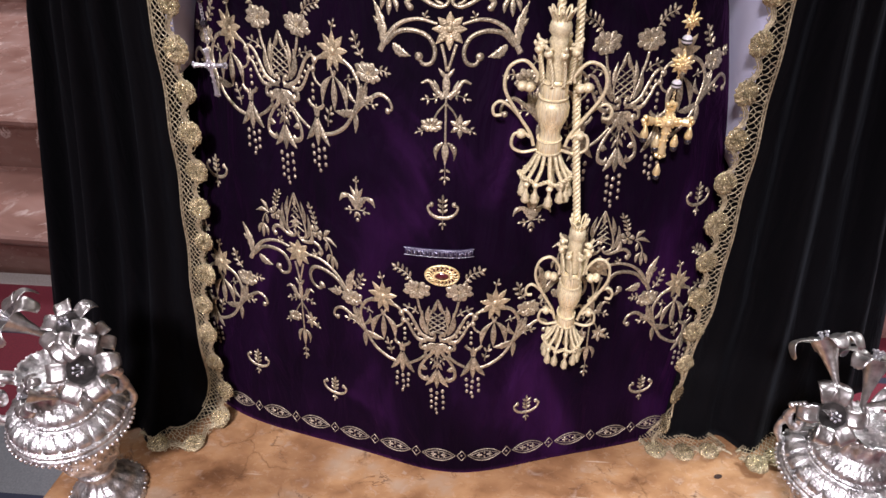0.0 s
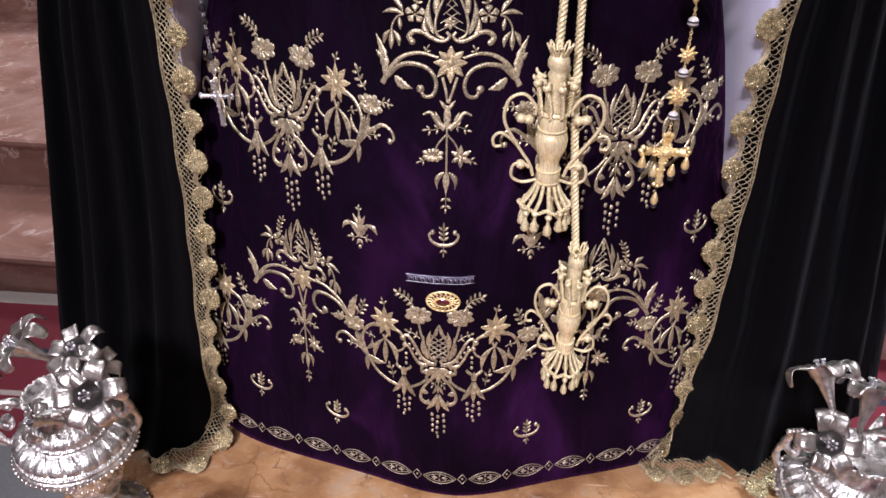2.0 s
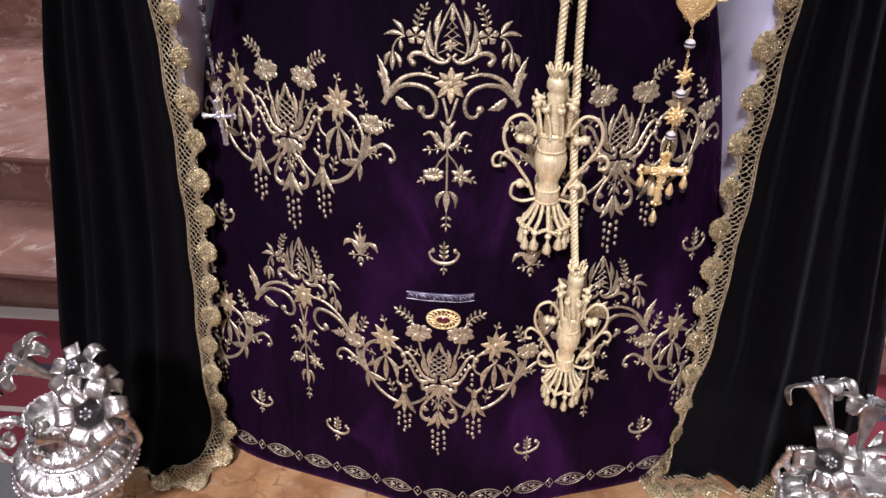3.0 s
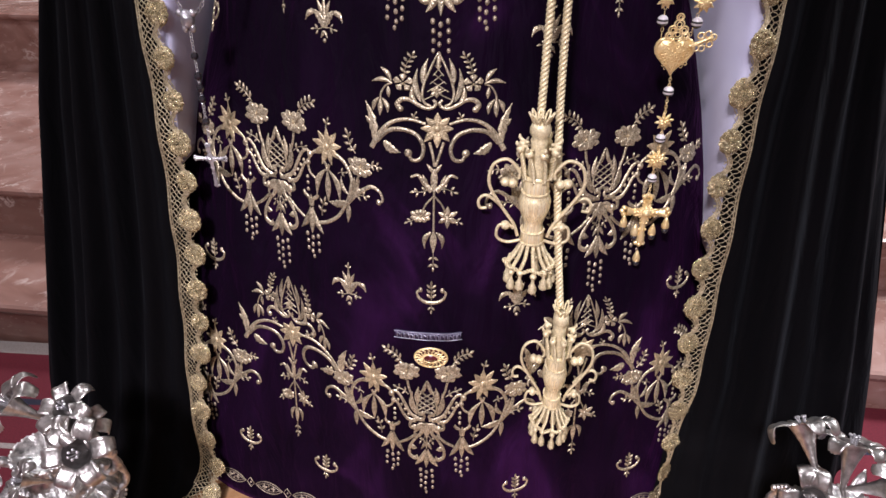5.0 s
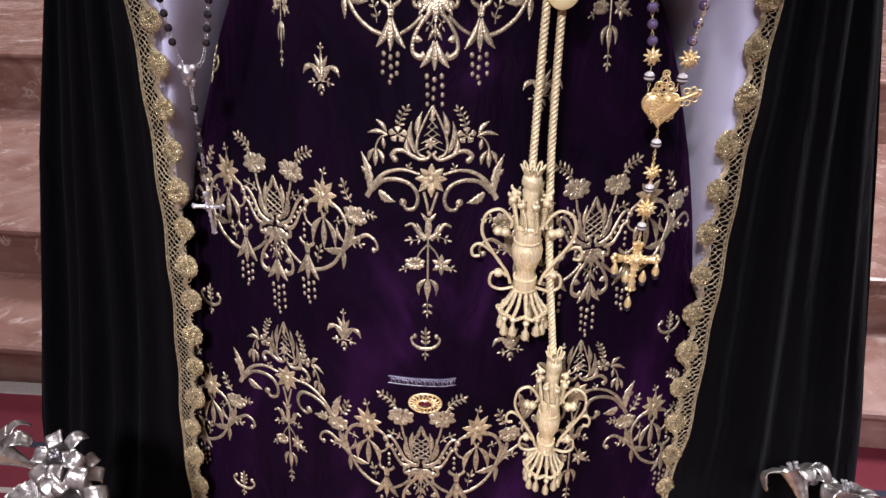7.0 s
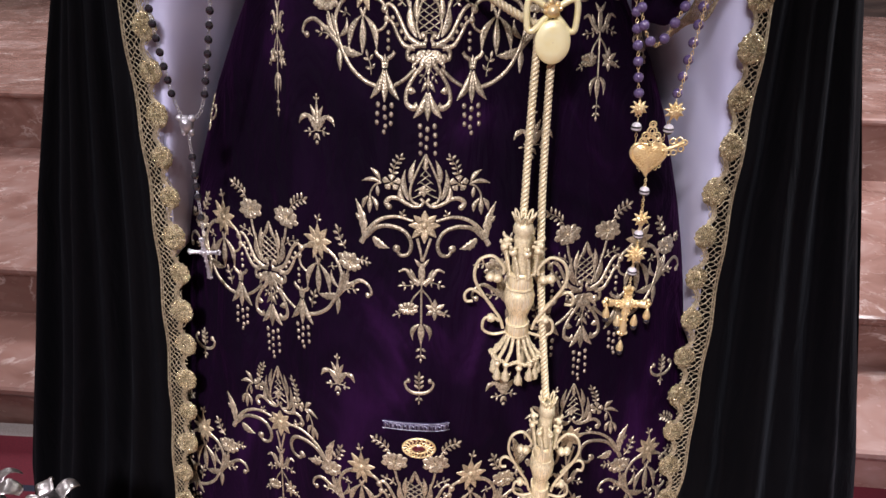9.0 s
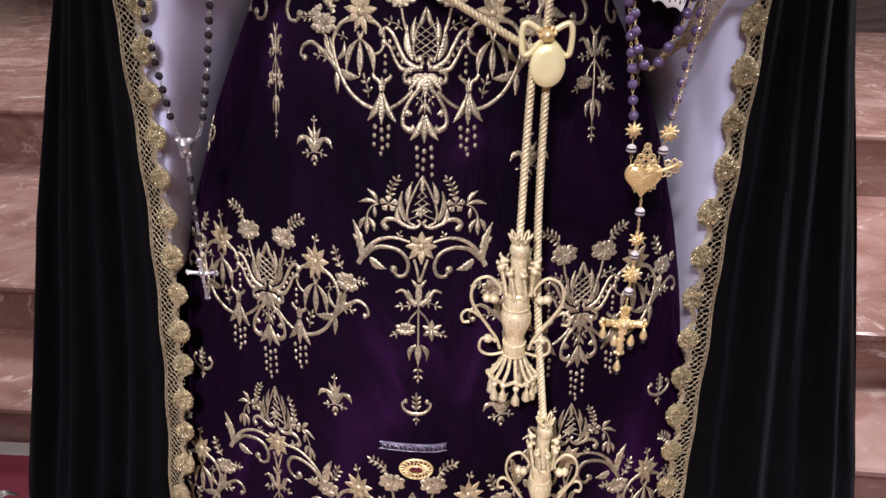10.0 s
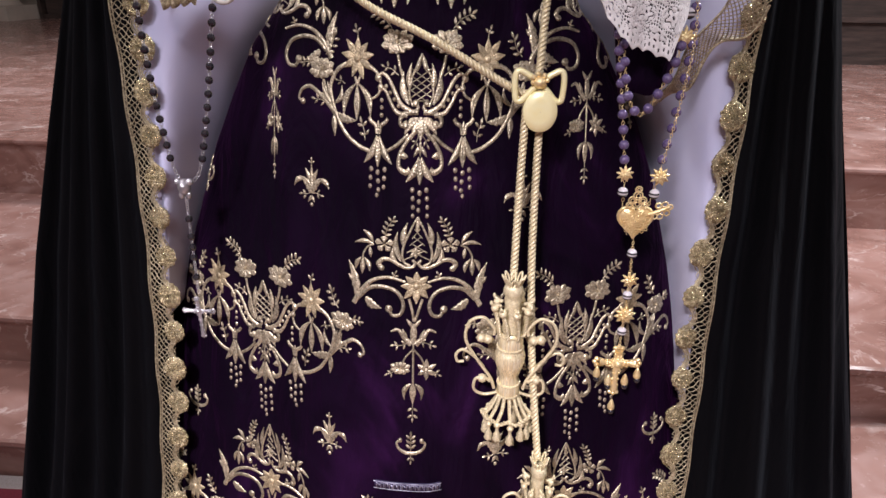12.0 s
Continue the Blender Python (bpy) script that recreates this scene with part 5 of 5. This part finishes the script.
for u, v, r in ((0, 0.028, 0.007), (-0.008, 0.034, 0.006), (0.008, 0.034, 0.006), (0, 0.042, 0.007), (0.0, 0.052, 0.005), (-0.012, 0.026, 0.005), (0.012, 0.026, 0.005)):
    g.tube([(hx + u + r * math.cos(b), hy - 0.003, hz + v + r * math.sin(b)) for b in np.linspace(0, 2 * math.pi, 12)], 0.0013, 5)
    g.tube([(hx + u + 0.5 * r * math.cos(b), hy - 0.004, hz + v + 0.5 * r * math.sin(b)) for b in np.linspace(0, 2 * math.pi, 9)], 0.0009, 5)
part("heart_crown", g, GOLD, body)
g = Geo()
g.tube([(hx + 0.020, hy - 0.005, hz + 0.012), (hx + 0.036, hy - 0.008, hz + 0.020), (hx + 0.050, hy - 0.008, hz + 0.026)], [0.003, 0.0035, 0.0025], 6)
for u, v in ((0.032, 0.028), (0.036, 0.010), (0.042, 0.030), (0.046, 0.016), (0.050, 0.026), (0.028, 0.010)):
    g.tube([(hx + u + 0.0044 * math.cos(b), hy - 0.008, hz + v + 0.0044 * math.sin(b)) for b in np.linspace(0, 2 * math.pi, 10)], 0.0014, 5)
part("dagger", g, GOLD, body, "small gilt dagger hilt")
chain = [(0.358, 1.0, 0.932), (0.360, 1.0, 0.85), (0.358, 1.0, 0.74)]
links(chain, 46, GOLD, amethyst)
for t, k in ((0.12, "b"), (0.36, "f"), (0.52, "b"), (0.70, "F"), (0.88, "b")):
    p = along(chain, 101)[int(100 * t)]
    if k == "b":
        put(band, p, amethyst)
    else:
        gold_flower((p[0], p[1] - 0.003, p[2]), 0.015 if k == "f" else 0.0185, amethyst, 8 if k == "f" else 10)
gx = crucifix(0.357, 0.998, 0.702, 0.031, 0.024, 0.056, 0.0062, GOLD, amethyst, 0.02)
for u, v in ((-0.034, -0.010), (0.036, -0.010), (-0.013, -0.026), (0.016, -0.024), (-0.002, -0.078)):
    g = Geo()
    g.lathe((0.357 + u, 0.994, 0.702 + v), [(0.001, 0.004), (0.003, 0.0), (0.0065, -0.010), (0.0065, -0.016), (0.001, -0.022)], 9)
    part("drop", g, GOLD, gx)
    put(dark_drop, (0.357 + u, 0.992, 0.702 + v - 0.021), gx, "drop_stone")

# ---- sleeve, gold cuff lace and the white lace handkerchief ----
sleeve = thing("sleeve", (0.35, 1.09, 1.22), "dark purple velvet sleeve end with a gold net frill", "sleeve")
g = Geo()
rows = []
for k in np.linspace(0, 1, 14):
    row = []
    for a in np.linspace(0, 2 * math.pi, 36):
        row.append((0.360 + (0.036 + 0.045 * k) * math.cos(a), 1.075 + 0.05 * math.sin(a) + 0.02 * k, 1.155 + 0.03 * (1 - math.sin(a * 0.5)) + 0.30 * k + 0.004 * math.sin(5 * a)))
    rows.append(row)
g.grid(rows)
thicken(part("sleeve_velvet", g, PURPLE, sleeve), 0.004)
g = Geo()


def frill(t, v):
    """t along the frill from the sleeve's low end to its high end, v across."""
    return (0.372 + 0.085 * t + (0.012 + 0.055 * t) * v + 0.006 * math.sin(t * 9), 1.03 + 0.03 * v, 1.155 + 0.15 * t - 0.02 * v + 0.012 * math.sin(t * 12 + 1) * v)


for k in range(-8, 30):
    for sgn in (1, -1):
        pts = [frill(k / 26 + sgn * 0.28 * (i / 8 - 0.5), i / 8) for i in range(9) if -0.05 <= k / 26 + sgn * 0.28 * (i / 8 - 0.5) <= 1.05]
        if len(pts) > 2:
            g.tube(pts, 0.0010, 4, False)
g.tube([frill(t, 1.0) for t in np.linspace(0, 1, 30)], 0.0025, 5)
g.tube([frill(t, 0.0) for t in np.linspace(0, 1, 30)], 0.0020, 5)
tagged(part("gold_frill", g, LACE_GOLD, sleeve, "gold net lace frill"), kind="stuff")

g = Geo()
cols, rowsn = 130, 110


def kerchief(i, j):
    u, v = i / (cols - 1), j / (rowsn - 1)
    low = float(np.interp(u, (0, 0.2, 0.4, 0.6, 0.84, 1), (1.30, 1.26, 1.232, 1.226, 1.214, 1.275))) + 0.005 * abs(math.sin(u * 22))
    z = low + (1.40 - low) * v
    x = 0.262 + 0.128 * u + 0.012 * v
    return (x, 0.985 + 0.010 * math.sin(u * 13 + 2 * v) + 0.02 * v, z)


for j in range(rowsn):
    for i in range(cols):
        g.v.append(kerchief(i, j))
for j in range(rowsn - 1):
    for i in range(cols - 1):
        du, dv = i * 0.0011, j * 0.0016
        row = int(dv // 0.034)
        cu, cv = (du + 0.019 * (row % 2)) % 0.038 - 0.019, dv % 0.034 - 0.017
        r, ang = math.hypot(cu, cv), math.atan2(cv, cu)
        flower = 0.0095 + 0.0028 * math.cos(5 * ang + row)
        cut = r < 0.0022 or abs(r - flower) < 0.0010 or 0.0135 < r < 0.0150 and (i + 2 * j) % 5 > 1 or r > 0.0172 and i % 3 and j % 3
        eyelet = 3 < j < 7 and i % 6 in (2, 3)
        if (cut and j > 9 or eyelet) and 2 < i < cols - 4:
            continue
        o = j * cols + i
        g.f.append((o, o + 1, o + cols + 1, o + cols))
kerch = alone("lace_handkerchief", g, LINEN, "white openwork lace handkerchief with a scalloped edge", "handkerchief")
thicken(kerch, 0.0016)

# small medallion on the other side
g = Geo()
cx, cz = -0.285, 1.315
g.tube([(cx + 0.024 * math.cos(a), 1.02, cz + 0.030 * math.sin(a)) for a in np.linspace(0, 2 * math.pi, 30)], 0.0032, 6, False)
for u in (-0.008, 0.0, 0.008):
    g.tube([(cx + u, 1.02, cz - 0.018), (cx + u, 1.02, cz + 0.018)], 0.0018, 5)
alone("oval_medal", g, PEARL, "small white oval openwork medal hung on the rosary", "medal")


# gold lace end that hangs from the other cuff
g = Geo()
g.grid([[(-0.356 + 0.034 * u * (1 - 0.25 * v * v), 1.035 + 0.004 * math.cos(9 * u) - 0.006 * v, 1.345 - 0.062 * v - 0.006 * abs(math.sin(5 * u)) * v + 0.004 * u) for u in np.linspace(-1, 1, 30)] for v in np.linspace(0, 1, 10)])
thicken(alone("cuff_lace", g, LACE_GOLD, "scalloped end of dull gold cuff lace over the lining", "lace"), 0.002)


# ---- silver urns with silver lilies ----
def lily(parent, at, aim, size, stem_from, open_r=1.0):
    """Six curled petals of sheet silver on a funnel, with stamens and a stem."""
    x, y, z = at
    d = Vector(aim).normalized()
    m = Matrix.Translation(at) @ d.to_track_quat("Z", "Y").to_matrix().to_4x4()
    head = Geo()
    rows = []
    for r, h in ((0.07, -1.5), (0.13, -1.0), (0.24, -0.5), (0.38, -0.1), (0.46, 0.08)):
        rows.append([m @ Vector((size * r * math.cos(a), size * r * math.sin(a), size * h)) for a in np.linspace(0, 2 * math.pi, 18, endpoint=False)])
    head.grid(rows, close_v=True)
    flower = part("lily", head, PETAL, parent)
    # inner cone whose dark colour stands for the shade deep in the funnel
    gg = Geo()
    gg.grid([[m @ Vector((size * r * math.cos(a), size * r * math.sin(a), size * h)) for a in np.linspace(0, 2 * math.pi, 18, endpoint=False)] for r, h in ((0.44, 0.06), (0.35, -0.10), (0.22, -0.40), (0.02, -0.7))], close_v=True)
    part("throat", gg, THROAT_SHADE, flower, "silver throat with its inner shade put into the colour")
    for k in range(6):
        a = 2 * math.pi * k / 6 + 0.3 * random.uniform(-1, 1)
        gg = Geo()
        rows = []
        curl = random.uniform(0.8, 1.25)
        for i in range(10):
            t = i / 9
            r = 0.42 + open_r * (0.68 * math.sin(1.45 * t * curl))
            h = 0.34 * t - 0.66 * curl * t ** 2.8 + 0.06
            w = 0.29 * (math.sin(math.pi * min(0.97, 0.32 + 0.58 * t)) ** 0.5) + 0.012
            row = []
            for o in np.linspace(-1, 1, 7):
                row.append(m @ Vector((size * (r * math.cos(a) - o * w * math.sin(a)), size * (r * math.sin(a) + o * w * math.cos(a)), size * (h + 0.05 * o * o + 0.016 * math.cos(9 * o)))))
            rows.append(row)
        gg.grid(rows)
        thicken(part("petal", gg, PETAL, flower), 0.0008)
    for k in range(6):
        gg = Geo()
        a = 2 * math.pi * k / 6 + 0.5
        tip = m @ Vector((size * 0.14 * math.cos(a), size * 0.14 * math.sin(a), size * 0.30))
        gg.tube([m @ Vector((0, 0, -0.2 * size)), tip], 0.0011, 5)
        gg.ball(tip, 0.0026, 6, 5)
        part("stamen", gg, SILVER_FINE, flower)
    gg = Geo()
    base = m @ Vector((0, 0, -1.48 * size))
    mid = (Vector(stem_from) + base) / 2 + Vector((0, 0, 0.012))
    gg.tube(spline([stem_from, tuple(mid), tuple(base)], 6), 0.0036, 7)
    part("stem", gg, PETAL, flower)


def blade(parent, at, aim, ln, w):
    gg = Geo()
    a, d = Vector(at), Vector(aim).normalized()
    sd = d.cross(Vector((0, -0.3, 1))).normalized()
    up = sd.cross(d)
    rows = []
    for i in range(9):
        t = i / 8
        k = w * math.sin(math.pi * min(0.98, 0.15 + 0.85 * t)) * 0.5 + 0.0004
        c = a + d * ln * t + up * ln * 0.25 * math.sin(1.6 * t)
        rows.append([c + sd * k * o + up * 0.15 * k * abs(o) for o in (-1, -0.5, 0, 0.5, 1)])
    gg.grid(rows)
    thicken(part("leaf", gg, PETAL, parent), 0.0008)


def urn(at, spin, lilies, tall=1.0, bent=0.0, blades=6):
    x, y, z = at
    u = thing("silver_urn", at, "repousse silver urn with scrolled handles holding sheet silver lilies", "urn", "silver urns")

    def relief(i, a, r, h):
        k = 0.0
        if 0.10 < h <= 0.20:
            k += 0.06 * math.cos(8 * a) * math.sin((h - 0.1) * 62) + 0.04 * math.cos(17 * a + 150 * h) * math.sin((h - 0.1) * 31)
        elif 0.264 < h < 0.292:
            k += 0.035 * abs(math.cos(13 * a))
        elif h >= 0.300:
            k += 0.04 * math.cos(14 * a - 90 * h)
        elif 0.209 < h <= 0.222:
            k += 0.010 * math.cos(44 * a)
        elif h < 0.07:
            k += 0.035 * math.cos(12 * a + 40 * h)
        return k

    foot = [(0.004, 0.0), (0.066, 0.0), (0.070, 0.007), (0.066, 0.016), (0.054, 0.024), (0.046, 0.038), (0.032, 0.050), (0.024, 0.064), (0.028, 0.072)]
    bowl = [(0.028, 0.072), (0.036, 0.080), (0.028, 0.089), (0.034, 0.100), (0.046, 0.112), (0.055, 0.130), (0.059, 0.152), (0.060, 0.172), (0.063, 0.190), (0.075, 0.200)]
    shoulder = [(0.075, 0.200), (0.092, 0.206), (0.099, 0.213), (0.099, 0.219), (0.095, 0.223), (0.096, 0.227), (0.091, 0.230), (0.086, 0.236), (0.082, 0.245), (0.074, 0.254), (0.064, 0.260), (0.065, 0.264), (0.060, 0.267), (0.060, 0.269)]
    neck = [(0.060, 0.269), (0.058, 0.276), (0.050, 0.284), (0.042, 0.292), (0.037, 0.306), (0.038, 0.322), (0.048, 0.336), (0.045, 0.340), (0.036, 0.334), (0.004, 0.328)]

    def finer(p, n=3):
        return [(q[0], level(q[1])) for q in spline(p, n)]

    def level(h):
        return tall * (h if h < 0.226 else 0.226 + 0.85 * (h - 0.226) if h < 0.263 else h - 0.0055)

    for name, prof in (("foot", foot), ("bowl", bowl), ("shoulder", shoulder), ("neck", neck)):
        gg = Geo()
        heights = [q[1] for q in spline(prof, 3)]
        gg.lathe(at, [(max(0.001, r), h) for r, h in finer(prof)], 110, lambda i, a, r, h: relief(i, a, r, heights[i]))
        part(name, gg, SILVER, u)
    for r, h, n, b in ((0.100, 0.214, 62, 0.0034), (0.066, 0.189, 42, 0.0036), (0.060, 0.150, 40, 0.0026), (0.063, 0.265, 40, 0.0032), (0.048, 0.337, 34, 0.0030), (0.070, 0.009, 42, 0.0036), (0.093, 0.228, 70, 0.0022)):
        gg = Geo()
        for k in range(n):
            a = 2 * math.pi * k / n
            gg.ball((x + r * math.cos(a), y + r * math.sin(a), z + level(h)), b, 6, 4)
        part("beaded_rim", gg, SILVER, u)
    # raised acanthus lobes round the shoulder
    for k in range(22):
        a = 2 * math.pi * k / 22 + spin
        gg = Geo()
        rows = []
        for i in range(9):
            t = i / 8
            r, h = 0.0900 - 0.024 * t ** 1.3, level(0.232 + 0.027 * t)
            w = 0.122 * math.sin(math.pi * min(0.97, 0.34 + 0.60 * t)) ** 0.7
            top = math.sin(math.pi * (0.06 + 0.88 * t)) ** 0.5
            rows.append([(x + (r + 0.0075 * e * top) * math.cos(a + w * o), y + (r + 0.0075 * e * top) * math.sin(a + w * o), z + h + 0.0075 * e * top) for o, e in ((-1, -0.5), (-0.85, 0.75), (-0.45, 0.35), (0, 0.95), (0.45, 0.35), (0.85, 0.75), (1, -0.5))])
        gg.grid(rows)
        part("acanthus_lobe", gg, SILVER, u)
    # small egg-shaped lobes on the tier above
    for k in range(18):
        a = 2 * math.pi * k / 18 + spin
        gg = Geo()
        rows = []
        for i in range(7):
            t = i / 6
            r, h = 0.0600 - 0.012 * t, level(0.269 + 0.016 * t)
            w = 0.125 * math.sin(math.pi * min(0.97, 0.14 + 0.80 * t)) ** 0.7
            top = math.sin(math.pi * (0.06 + 0.88 * t)) ** 0.5
            rows.append([(x + (r + 0.005 * e * top) * math.cos(a + w * o), y + (r + 0.005 * e * top) * math.sin(a + w * o), z + h + 0.005 * e * top) for o, e in ((-1, -0.4), (-0.8, 0.7), (-0.4, 0.3), (0, 0.9), (0.4, 0.3), (0.8, 0.7), (1, -0.4))])
        gg.grid(rows)
        part("egg_lobe", gg, SILVER, u)
    for f in (-1, 1):
        gg = Geo()
        ca, sa = math.cos(spin), math.sin(spin)

        def sw(r, h):
            return (x + f * r * ca, y + f * r * sa, z + tall * (h - 0.010))

        gg.tube(spline([sw(0.045, 0.319), sw(0.070, 0.334), sw(0.095, 0.323), sw(0.104, 0.298), sw(0.092, 0.280), sw(0.082, 0.289), sw(0.086, 0.302)], 5), [0.006 + 0.003 * math.sin(0.5 * i) ** 2 for i in range(31)], 8)
        gg.tube(spline([sw(0.100, 0.300), sw(0.110, 0.274), sw(0.106, 0.249), sw(0.094, 0.237), sw(0.086, 0.224)], 5), [0.005 + 0.002 * math.sin(0.6 * i) ** 2 for i in range(21)], 8)
        for k in range(7):
            gg.ball(sw(0.074 + 0.005 * k, 0.334 - 0.004 * abs(k - 3)), 0.0065, 7, 5)
        part("handle", gg, SILVER, u)
    for ob in u.children:
        for v in ob.data.vertices:
            v.co.z -= bent * (v.co.x - x) * min(1, max(0, (v.co.z - z - 0.08) / 0.1))
    for off, aim, size, rr in lilies:
        lily(u, (x + off[0], y + off[1], z + off[2]), aim, size, (x + 0.1 * off[0], y + 0.1 * off[1], z + 0.305), rr)
    for k in range(blades):
        a = 2 * math.pi * k / 6 + spin + 0.4
        blade(u, (x + 0.028 * math.cos(a), y + 0.03 * math.sin(a), z + 0.318 * tall), (math.cos(a), math.sin(a), 0.5), 0.06, 0.02)
    return u


urn((-0.645, 0.712, 0.0), 0.35, [((0.097, -0.037, 0.396), (0.15, -0.80, 0.70), 0.054, 1.0), ((0.056, 0.020, 0.436), (-0.1, -0.40, 0.9), 0.046, 1.0),
                                 ((0.088, 0.004, 0.418), (0.5, -0.2, 0.8), 0.040, 1.0), ((-0.025, 0.0, 0.460), (-0.55, -0.3, 0.8), 0.050, 1.0), ((0.0, -0.06, 0.35), (-0.6, -0.5, 0.6), 0.034, 1.0)], 1.05, 0.13, 2)
urn((0.682, 0.716, 0.0), -0.5, [((-0.078, 0.062, 0.446), (-0.22, 0.70, 0.70), 0.048, 1.0), ((-0.070, -0.012, 0.364), (-0.1, -0.85, 0.6), 0.046, 1.0),
                                ((0.004, 0.055, 0.418), (0.15, 0.45, 0.85), 0.050, 1.0), ((0.055, 0.005, 0.382), (0.7, -0.4, 0.6), 0.048, 1.0)])

# benches far behind, on the landing
for x, y, w in ((-7.0, 12.6, 1.2), (4.9, 7.3, 1.3)):
    bench = thing("bench", (x, y, 0.5), "brown wooden pew standing on the marble landing", "bench", "pews")
    for name, lo, hi in (("backrest", (x - w, y + 0.46, 0.5), (x + w, y + 0.51, 1.42)), ("seat", (x - w, y, 0.92), (x + w, y + 0.455, 0.97)),
                         ("front_panel", (x - w + 0.05, y + 0.06, 0.5), (x + w - 0.05, y + 0.10, 0.915)), ("base_rail", (x - w, y + 0.02, 0.5), (x + w, y + 0.055, 0.58)),
                         ("side", (x - w - 0.06, y - 0.02, 0.5), (x - w - 0.004, y + 0.53, 1.20)), ("side", (x + w + 0.004, y - 0.02, 0.5), (x + w + 0.06, y + 0.53, 1.20))):
        g = Geo()
        g.box(lo, hi)
        part(name, g, WOOD, bench, "", False)
pillar = thing("pillar", (-8.75, 12.2, 0.5), "pale stone pillar with a square base", "pillar")
g = Geo()
g.lathe((-8.75, 12.2, 0.5), [(0.40, 0.25), (0.36, 0.30), (0.33, 0.36), (0.32, 4.08)], 24)
part("shaft", g, PLASTER, pillar)
g = Geo()
g.box((-9.2, 11.75, 0.5), (-8.3, 12.65, 0.75))
part("base", g, PLASTER, pillar, "", False)
